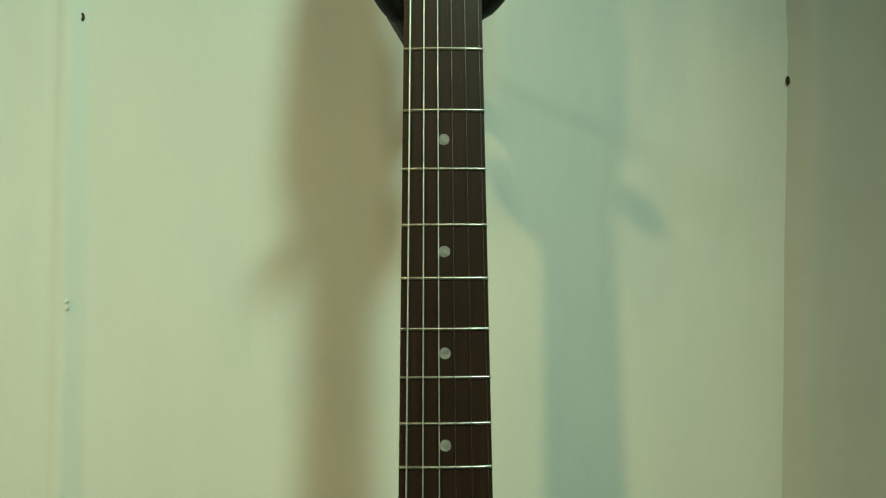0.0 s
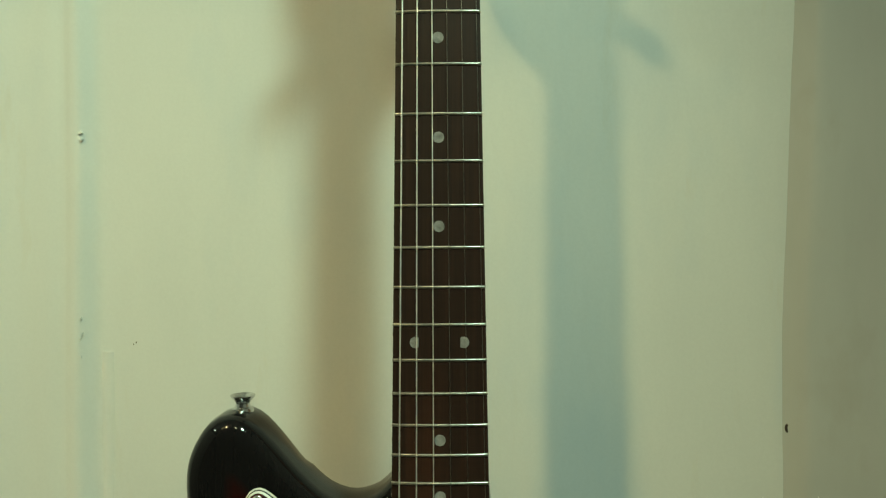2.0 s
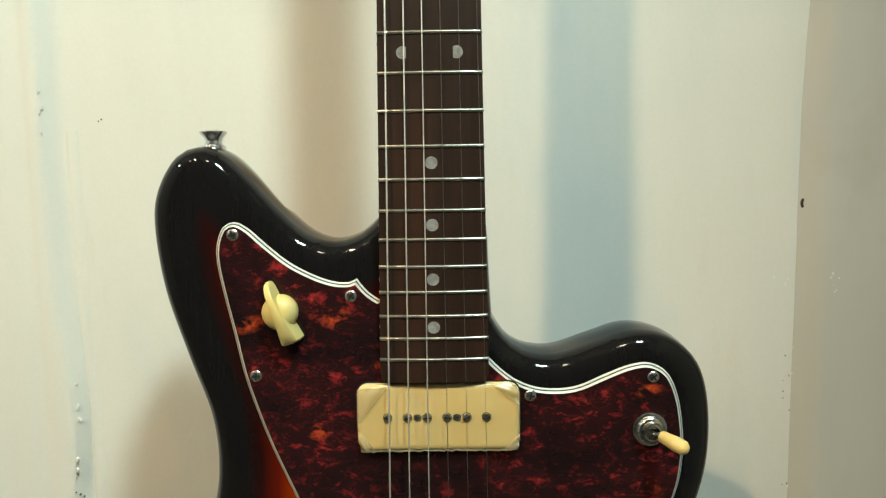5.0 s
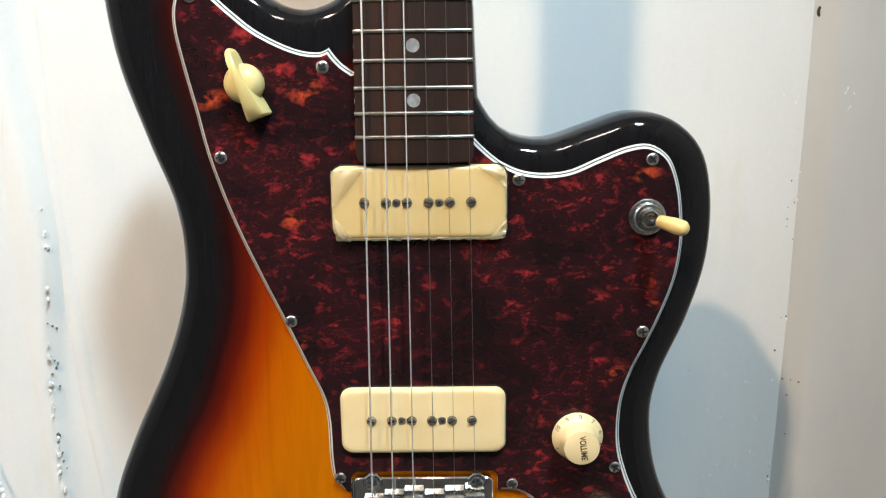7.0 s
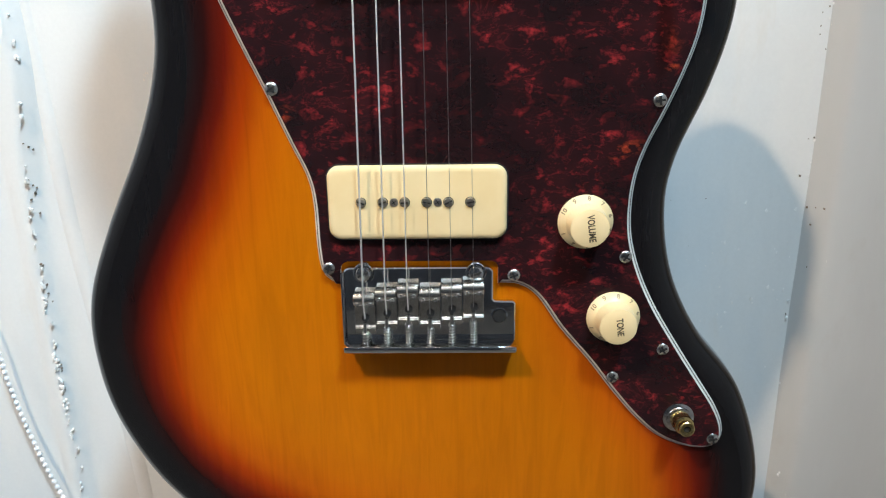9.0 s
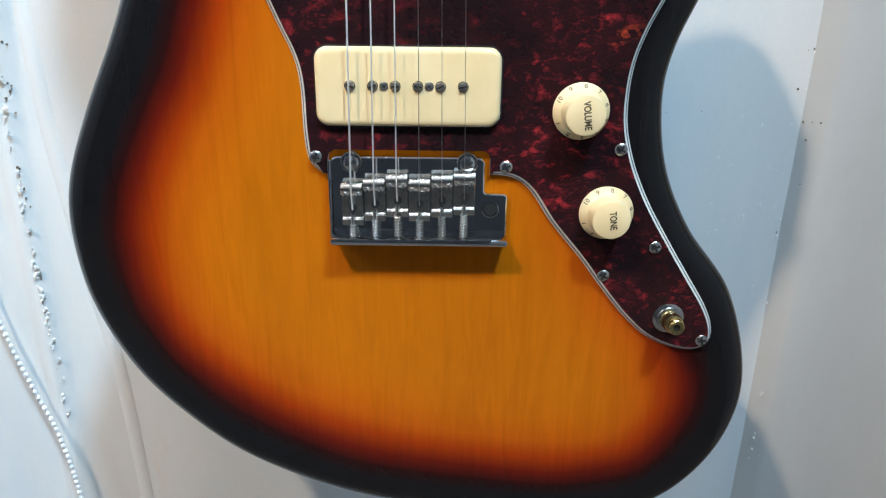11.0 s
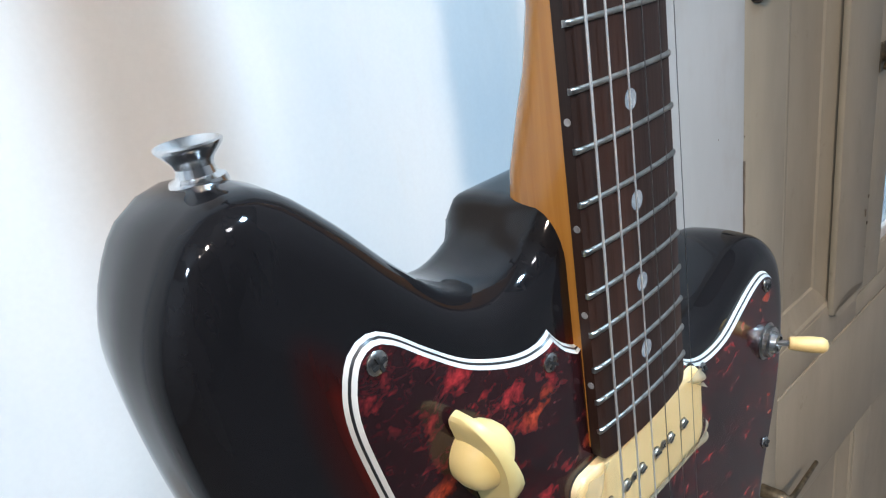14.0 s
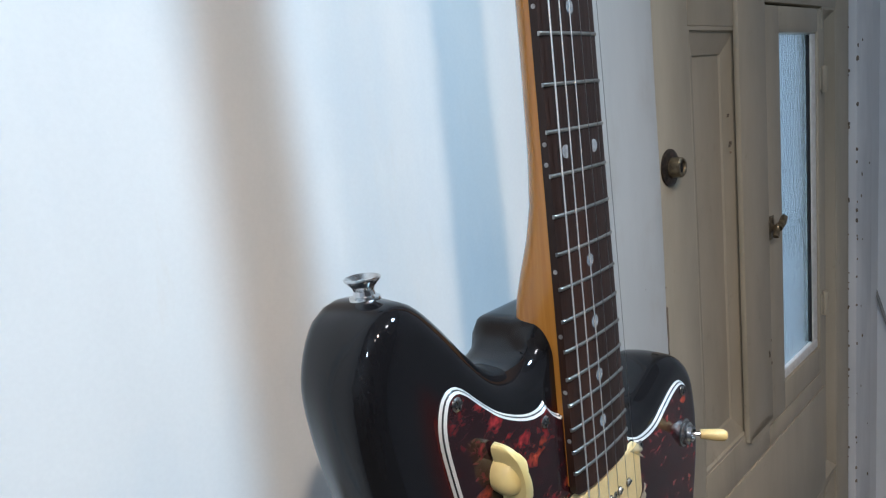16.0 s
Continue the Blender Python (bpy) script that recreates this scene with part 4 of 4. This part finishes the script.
def headstock_mesh():
    line = mm([(-21, 1704), (-25, 1722), (-36, 1738), (-41, 1765), (-36, 1850), (-30, 1882), (-8, 1895), (16, 1888), (26, 1868), (24, 1850), (33, 1836), (36, 1800), (34, 1752), (27, 1722), (21.5, 1704)], 0.006)
    bm = bmesh.new()
    skin(bm, [[(q.x, y, q.y) for q in inset(line, d)] for d, y in ((0.001, 0.006), (0, 0.007), (0, 0.019), (0.001, 0.020))], True)
    return bm


headstock = gpart("headstock", headstock_mesh(), MAPLE, neck)

# pickups
SLOTS = [-0.0245, -0.0143, -0.0042, 0.0060, 0.0161, 0.0262]


def soapbar(z, w, h, x=0.0015):
    bm = bmesh.new()
    rings = []
    for d, y in ((0.0, 0.008), (0.0, 0.0046), (0.0004, 0.0035), (0.0013, 0.0028), (0.0030, 0.0026)):
        r = 0.0058 - d * 0.4
        pts = []
        for cx, cz, a0 in ((1, 1, 0), (-1, 1, 90), (-1, -1, 180), (1, -1, 270)):
            for k in range(9):
                a = radians(a0 + 90 * k / 8)
                pts.append((x + cx * (w / 2 - d - r) + r * math.cos(a), y, z + cz * (h / 2 - d - r) + r * math.sin(a)))
        rings.append(pts)
    skin(bm, rings, True)
    return bm


def rout(z, w, h, x=0.0015):
    bm = bmesh.new()
    pts = []
    for cx, cz, a0 in ((1, 1, 0), (-1, 1, 90), (-1, -1, 180), (1, -1, 270)):
        for k in range(9):
            a = radians(a0 + 90 * k / 8)
            pts.append((x + cx * (w / 2 - 0.0066) + 0.0066 * math.cos(a), z + cz * (h / 2 - 0.0066) + 0.0066 * math.sin(a)))
    skin(bm, [[(px, GUARD + 0.0005, pz) for px, pz in pts], [(px, GUARD - 0.00012, pz) for px, pz in pts]], True)
    return bm


def pickup(z, label, shift=0.0):
    pu = gpart("pickup", soapbar(z, 0.0835, 0.0350), CREAM, label=label)
    gpart("pickup_cavity", rout(z, 0.0850, 0.0366), HOLE, pu)
    pz = z + shift
    for k, x in enumerate(SLOTS):
        gpart("recess", lathe([(0.00245, 0.0), (0.00245, 0.00025), (0.0023, 0.0003)], 18, outward(x, pz, 0.0027)), HOLE, pu)
        p = gpart("pole_screw", lathe([(0.00215, 0.0), (0.00215, 0.0008), (0.0019, 0.0012), (0.0012, 0.00135), (0.0004, 0.00138)], 18, outward(x, pz, 0.0028)), POLE, pu)
        gpart("slot", cross_slot(x, pz, 0.00150, 0.0024, 8 * ((k * 5) % 7) - 20, 1), DARK_METAL, p)
    for x in ((SLOTS[1] + SLOTS[2]) / 2, (SLOTS[3] + SLOTS[4]) / 2):
        p = gpart("fixing_screw", lathe([(0.0021, 0.0), (0.0020, 0.0005), (0.0009, 0.0009)], 16, outward(x, pz, 0.0028)), POLE, pu)
        gpart("slot", cross_slot(x, pz, 0.0021, 0.0014, 30), HOLE, p)
    return pu


neck_pickup = pickup(1.2030, "cream soapbar pickup with wrinkled clear film")
pickup(1.0915, "clean cream soapbar pickup", 0.0006)


def film_sheet():
    """Clear packing film over the pickup, creased at its corners."""
    bm = bmesh.new()
    nx, nz = 72, 34
    rng = random.Random(4)
    grid = []
    for j in range(nz + 1):
        row = []
        for i in range(nx + 1):
            u, v = i / nx * 2 - 1, j / nz * 2 - 1
            x, z = 0.0015 + u * 0.0422, 1.2030 + v * 0.0178
            y = 0.00215
            for cu, cv, slope in ((-1, 1, 1.0), (-1, -1, -0.7), (1, 1, -0.8), (1, -1, 0.8)):
                d = abs((u - cu) * cu * -1.0 * 1.55 + (v - cv) * cv * -1.0 * 0.65 - 0.52)
                near = max(0.0, 1 - math.hypot((u - cu) * 1.3, (v - cv) * 0.6))
                y -= 0.0016 * near * max(0.0, 1 - d * 7) + 0.0006 * near
            e = max(abs(u) ** 18, abs(v) ** 14)
            y += 0.0022 * e + 0.00028 * noise.noise((x * 170, 3, z * 230))
            cu, cv = math.copysign(1, u), math.copysign(1, v)
            k = max(0.0, abs(u) * 0.0422 + abs(v) * 0.0178 - 0.0555) * 0.5
            row.append(bm.verts.new((x - cu * k + 0.0006 * e * noise.noise((u * 9, v * 9, 2)), y, z - cv * k + 0.0008 * e * noise.noise((u * 8, v * 8, 7)))))
        grid.append(row)
    for a, b in zip(grid, grid[1:]):
        for i in range(nx):
            bm.faces.new((a[i], a[i + 1], b[i + 1], b[i]))
    return bm


film = gpart("protective_film", film_sheet(), FILM, neck_pickup, "wrinkled clear plastic film", angle=80)


def film_fold(corners, lift, seed):
    """A folded-over lip of film, a wavy triangle standing a little off the sheet."""
    a, b, c = [Vector((0.0015 + x / 1000, 1.2030 + z / 1000)) for x, z in corners]
    bm = bmesh.new()
    n = 9
    rows = []
    for i in range(n + 1):
        row = []
        for j in range(n + 1 - i):
            u, v = i / n, j / n
            q = a + (b - a) * u + (c - a) * v
            w = 1 - u - v
            y = 0.0015 - lift * 27 * max(0, u * v * w) ** 0.9 - 0.0009 * math.sin(5.5 * (u - v) + seed) * (1 - w)
            row.append(bm.verts.new((q.x, y, q.y)))
        rows.append(row)
    for i in range(n):
        for j in range(n - i):
            bm.faces.new((rows[i][j], rows[i + 1][j], rows[i][j + 1]))
            if j < n - i - 1:
                bm.faces.new((rows[i + 1][j], rows[i + 1][j + 1], rows[i][j + 1]))
    return bm


def film_lip():
    """The loose lower border of the film, rolled under unevenly."""
    bm = bmesh.new()
    rings = []
    for k in range(61):
        x = -0.0385 + 0.080 * k / 60
        d = 0.0006 * noise.noise((x * 130, 1, 5)) + 0.0005 * noise.noise((x * 420, 2, 5))
        z = 1.2030 - 0.0172 + 1.2 * d
        rings.append([(x, 0.0022, z + 0.0004), (x, 0.0019 - 0.5 * d, z - 0.0003), (x, 0.0028 + d, z - 0.0009), (x, 0.0040, z - 0.0008)])
    skin(bm, rings, False, (False, False))
    return bm


for tri, lift, seed in ((((-41.0, -3), (-25, 16.5), (-41, 15.5)), 0.0009, 0.4), (((27, 17), (41.5, 7), (40, 17)), 0.0009, 2.0), (((-41, -6), (-32, -17.2), (-40, -17)), 0.0008, 3.1),
                        (((33, -17.4), (41.5, -8), (41, -17)), 0.0008, 4.4)):
    gpart("film_fold", film_fold(tri, lift, seed), MILKY_FILM, film, angle=80)
gpart("film_lip", film_lip(), MILKY_FILM, film, "whitish rolled border of the film", angle=80)

# bridge
PLATE = 0.0050


def bridge_plate():
    bm = bmesh.new()
    line = [Vector(p) for p in ((-0.0352, 1.0205), (0.0480, 1.0205), (0.0480, 1.0408), (0.0468, 1.0420), (0.0380, 1.0422), (0.0370, 1.0432), (0.0370, 1.0574), (0.0356, 1.0590), (0.0336, 1.0594), (-0.0320, 1.0594), (-0.0340, 1.0588), (-0.0352, 1.0574))]
    skin(bm, [[(q.x, y, q.y) for q in inset(line, d)] for d, y in ((0, BODY_FRONT + 0.0005), (0, PLATE + 0.0006), (0.0006, PLATE))], True)
    return bm


bridge = gpart("bridge", bridge_plate(), CHROME, label="chrome six-saddle vibrato bridge")
gpart("rear_lip", box(-0.0356, 0.0484, -0.0034, BODY_FRONT + 0.0003, 1.0184, 1.0218, 0.0010), CHROME, bridge)
gpart("side_lip", box(-0.0360, -0.0349, 0.0015, BODY_FRONT + 0.0003, 1.0210, 1.0578, 0.0004), CHROME, bridge)
for x in (-0.0252, 0.0288):
    gpart("bushing", lathe([(0.0050, -0.001), (0.0050, 0.0008), (0.0046, 0.0013), (0.0041, 0.0013), (0.0039, 0.0004)], 28, outward(x, 1.0571, PLATE)), CHROME, bridge)
    p = gpart("pivot_screw", lathe([(0.0037, 0.0), (0.0037, 0.0022), (0.0034, 0.0029), (0.0024, 0.0033), (0.0004, 0.0034)], 28, outward(x, 1.0571, PLATE)), SOFT_CHROME, bridge)
    gpart("slot", cross_slot(x, 1.0571, PLATE - 0.0030, 0.0036, 24, 1), DARK_METAL, p)
ring_bm = lathe([(0.0042, 0.0), (0.0041, 0.0004), (0.0035, 0.0005), (0.0033, 0.0002)], 24, outward(0.0402, 1.0346, PLATE), caps=(True, False))
gpart("arm_socket", ring_bm, CHROME, bridge)
gpart("arm_hole", lathe([(0.0030, 0.0), (0.0030, 0.0006)], 20, outward(0.0402, 1.0346, PLATE)), HOLE, bridge)
ridges = [1.0447, 1.0470, 1.0490, 1.0470, 1.0490, 1.0502]
SADDLE_X = [-0.0250, -0.0144, -0.0039, 0.0066, 0.0171, 0.0276]
RIDGE_Y = -0.0020


def saddle(x, z):
    """A bent steel saddle: ridge block, sloped bed and upturned foot."""
    w = 0.0050
    bm = bmesh.new()
    rings = []
    for s in (-1, -0.96, 0.96, 1):
        k = 0.0003 if abs(s) == 1 else 0.0
        side = [(0.0031, 0.0016), (0.0034, 0.0002), (0.0029, -0.0010), (0.0017, -0.0019), (0.0002, -0.0022), (-0.0013, -0.0018), (-0.0024, -0.0008), (-0.0028, 0.0006), (-0.0032, 0.0022), (-0.0140, 0.0027), (-0.0144, 0.0024),
                (-0.0145, 0.0010), (-0.0147, 0.0008), (-0.0174, 0.0011), (-0.0176, 0.0016), (-0.0176, 0.0043), (0.0026, 0.0043)]
        rings.append([(x + s * w, y + k, z + dz) for dz, y in side])
    skin(bm, rings, True)
    return bm


def grub(x, z):
    """A height screw's socket, a dark dimple with a raised rim low on the saddle's roll."""
    m = Matrix.Translation((x, -0.0016, z - 0.0015)) @ Matrix.Rotation(radians(122), 4, "X")
    return lathe([(0.0014, -0.0008), (0.0014, 0.0003), (0.0011, 0.0005), (0.0008, 0.0003), (0.0007, -0.0003)], 14, m)


def coil(x, z0, z1, y, r=0.0017, wire=0.00035):
    turns = max(4, int((z1 - z0) / 0.0013))
    pts = [(x + r * math.cos(2 * math.pi * k / 8), y + r * math.sin(2 * math.pi * k / 8), z0 + (z1 - z0) * k / (8 * turns)) for k in range(8 * turns + 1)]
    return tube(pts, wire, 5)


for x, z in zip(SADDLE_X, ridges):
    s = gpart("saddle", saddle(x, z), SADDLE, bridge, angle=30)
    for dx in (-0.0031, 0.0031):
        gpart("grub_screw", grub(x + dx, z), CHROME, s)
    gpart("string_hole", lathe([(0.0019, 0.0), (0.0019, 0.0007)], 16, outward(x + 0.0002, z - 0.0098, 0.0026)), HOLE, s)
    gpart("foot_slot", box(x - 0.0012, x + 0.0012, 0.0003, 0.0020, z - 0.0166, z - 0.0152, 0.0003), DARK_METAL, s)
    gpart("spring", coil(x, 1.0218, z - 0.0170, 0.0010), SADDLE, bridge, angle=80)
    gpart("saddle_screw", tube([(x, 0.0010, 1.0180), (x, 0.0010, z - 0.0120)], 0.0010, 10), NICKEL, bridge)
    gpart("screw_head", lathe([(0.0021, 0), (0.0021, 0.0008), (0.0012, 0.0014)], 14, Matrix.Translation((x, 0.0010, 1.0188)) @ Matrix.Rotation(radians(180), 4, "X")), CHROME, bridge)

# strings
GAUGE = [0.00042, 0.00036, 0.00030, 0.00018, 0.00014, 0.00012]
for k in range(6):
    x0, x1, z1 = -0.0178 + 0.0074 * k, SADDLE_X[k], ridges[k]
    pts = [(x0 * 0.98, 0.004, 1.735 + 0.0245 * k), (x0, -0.0012, NUT + 0.0015)] + [(x0 + (x1 - x0) * t, -0.0014 + (RIDGE_Y - 0.0004 + 0.0014) * t, NUT + (z1 - NUT) * t) for t in np.linspace(0.02, 1, 12)] + [(x1, RIDGE_Y + 0.0006, z1 - 0.0028), (x1, 0.0014, z1 - 0.0098)]
    gpart("string", tube(pts, GAUGE[k], 8), STEEL if k < 3 else PLAIN_STEEL, label="bright wound steel string" if k < 3 else "thin plain steel string", angle=80)


# controls
def control_knob(x, z, words, first):
    prof = [(0.0128, 0.0002), (0.0130, 0.0010), (0.0127, 0.0016), (0.0104, 0.0040), (0.0098, 0.0046, 1), (0.0095, 0.0056, 1), (0.0090, 0.0128, 1), (0.0088, 0.0135), (0.0081, 0.0138), (0.0005, 0.0138)]
    knob = gpart("control_knob", lathe(prof, 72, outward(x, z, GUARD), flute=0.018), CREAM, label="cream skirted knob lettered " + words.lower(), angle=25)
    t = lettering("lettering", words, 0.0044, facing(x + 0.0006, GUARD - 0.01385, z - HUB, -83) @ Matrix.Diagonal((0.74, 1, 1, 1)), knob)
    for n in range(1, 11):
        a = first - 34 * (10 - n)
        r = 0.01155
        m = facing(x + r * math.cos(radians(a)), GUARD - 0.0029, z - HUB + r * math.sin(radians(a)), a - 90) @ Matrix.Rotation(radians(-46), 4, "X")
        lettering("number", str(n), 0.0033, m, knob, PALE_INK)
    return knob


control_knob(0.0800, 1.0815, "VOLUME", 153)
control_knob(0.0955, 1.0335, "TONE", 150)


def selector_knob():
    """A pointer knob: a dome with a tapering fin across it."""
    x, z = -0.0776, 1.2588
    bm = lathe([(0.0086, 0.0), (0.0091, 0.0028), (0.0089, 0.0056), (0.0077, 0.0082), (0.0053, 0.0100), (0.0026, 0.0108), (0.0003, 0.0110)], 40, outward(x, z, GUARD))
    a = math.atan2(0.0300, -0.0112)
    along, across = Vector((math.cos(a), math.sin(a))), Vector((-math.sin(a), math.cos(a)))
    rings = []
    for s, w, top, foot in ((-0.0166, 0.0046, 0.0080, 0.0010), (-0.0158, 0.0052, 0.0090, 0.0004), (-0.0110, 0.0046, 0.0108, 0.0002), (-0.0050, 0.0036, 0.0126, 0.0002), (0.0, 0.0028, 0.0134, 0.0002), (0.0060, 0.0023, 0.0136, 0.0004),
                            (0.0105, 0.0022, 0.0130, 0.0008), (0.0140, 0.0020, 0.0108, 0.0010), (0.0158, 0.0015, 0.0084, 0.0012), (0.0166, 0.0006, 0.0060, 0.0016)):
        c = Vector((x, z)) + along * s
        pts = []
        for u, h in ((-1.15, foot), (-1, foot + (top - foot) * 0.6), (-0.72, top - 0.0005), (-0.4, top), (0.4, top), (0.72, top - 0.0005), (1, foot + (top - foot) * 0.6), (1.15, foot)):
            q = c + across * (w * u)
            pts.append((q.x, GUARD - h, q.y))
        rings.append(pts)
    skin(bm, rings, True)
    return bm


gpart("selector_knob", selector_knob(), YELLOW_CREAM, label="cream pointer-shaped selector knob", angle=32)

toggle = gpart("toggle_switch", lathe([(0.0088, 0.0), (0.0088, 0.0010), (0.0080, 0.0014), (0.0074, 0.0015, 1), (0.0072, 0.0034, 1), (0.0064, 0.0040), (0.0052, 0.0040), (0.0046, 0.0062), (0.0036, 0.0066), (0.0030, 0.0040)], 48, outward(0.1105, 1.1945, GUARD), flute=0.04), NICKEL, label="three-way toggle switch with a cream tip")
lever0, lever1, lever2 = Vector((0.1105, GUARD - 0.003, 1.1945)), Vector((0.1142, GUARD - 0.0095, 1.1938)), Vector((0.1222, GUARD - 0.0235, 1.1922))
gpart("lever", tube([lever0, lever1], 0.0016, 12), CHROME, toggle)
gpart("tip", tube([lever1 + (lever2 - lever1) * t for t in (-0.02, 0.0, 0.3, 0.6, 0.85, 0.95, 1.0)], lambda t: (0.0026, 0.0030, 0.0034, 0.0038, 0.0036, 0.0026, 0.0008)[round(t * 6)], 18), CREAM_TIP, toggle, "amber cream lever tip", angle=60)

jack = gpart("output_jack", lathe([(0.0078, 0.0), (0.0078, 0.0008), (0.0070, 0.0012), (0.0062, 0.0014), (0.0062, 0.0030), (0.0050, 0.0034)], 32, outward(0.1315, 0.9785, GUARD)), NICKEL, label="output jack with a gold knurled plug")
tilt = outward(0.1315, 0.9785, GUARD) @ Matrix.Rotation(radians(-6), 4, "X")
gpart("plug", lathe([(0.0050, 0.002), (0.0050, 0.003, 1), (0.0049, 0.0102, 1), (0.0046, 0.0108), (0.0034, 0.0112), (0.0033, 0.0122), (0.0038, 0.0124), (0.0038, 0.0148), (0.0033, 0.0152), (0.0017, 0.0152), (0.0016, 0.0135)], 48, tilt, flute=0.06), BRASS, jack, "gold knurled plug", angle=25)
gpart("plug_hole", lathe([(0.0016, 0.0), (0.0016, 0.0003)], 14, tilt @ Matrix.Translation((0, 0, 0.0138))), HOLE, jack)

button_pose = Matrix.Translation((-0.1168, 0.0320, 1.3418))
gpart("strap_button", lathe([(0.0060, -0.002), (0.0064, 0.0008), (0.0060, 0.0020), (0.0044, 0.0028), (0.0040, 0.0046), (0.0046, 0.0060), (0.0070, 0.0086), (0.0072, 0.0094), (0.0067, 0.0098), (0.0050, 0.0085), (0.0040, 0.0078), (0.0022, 0.0085), (0.0004, 0.0087)], 40, button_pose), SOFT_CHROME, body, "chrome strap button")

# ---- the hanger ----
hanger = new("guitar_hanger")
hanger.location = (0, RECESS, 1.70)
tagged(hanger, "black padded wall hanger holding the guitar's neck", "guitar hanger")
part("wall_plate", box(-0.019, 0.019, -0.016, 0.004, -0.012, 0.065, 0.006), RUBBER, hanger)
part("arm", tube([(0, -0.01, 0.004), (0, -0.105, 0.004)], 0.0065, 14), IRON, hanger)
for s in (-1, 1):
    lift = 0.0045 if s > 0 else 0.0
    part("prong", tube(spline([(0, -0.110, 0.000), (s * 0.020, -0.116, -0.006 + lift), (s * 0.031, -0.124, 0.002 + lift), (s * 0.035, -0.136, 0.008 + lift), (s * 0.036, -0.146, 0.010 + lift), (s * 0.036, -0.154, 0.010 + lift)], 0.004), lambda t: 0.0090, 14), RUBBER, hanger, "black foam-covered prong")


def yoke():
    """The wedge-shaped block behind the neck from which both prongs grow."""
    line = [Vector(p) for p in ((-0.034, 0.012), (-0.033, -0.0035), (-0.0215, -0.0230), (0.0, -0.0265), (0.0215, -0.0130), (0.0265, -0.0015), (0.0275, 0.012))]
    bm = bmesh.new()
    skin(bm, [[(q.x, y, q.y) for q in inset(line, d)] for d, y in ((0.002, -0.122), (0.0, -0.119), (0.0, -0.101), (0.002, -0.098))], True)
    return bm


part("yoke", yoke(), RUBBER, hanger, angle=30)
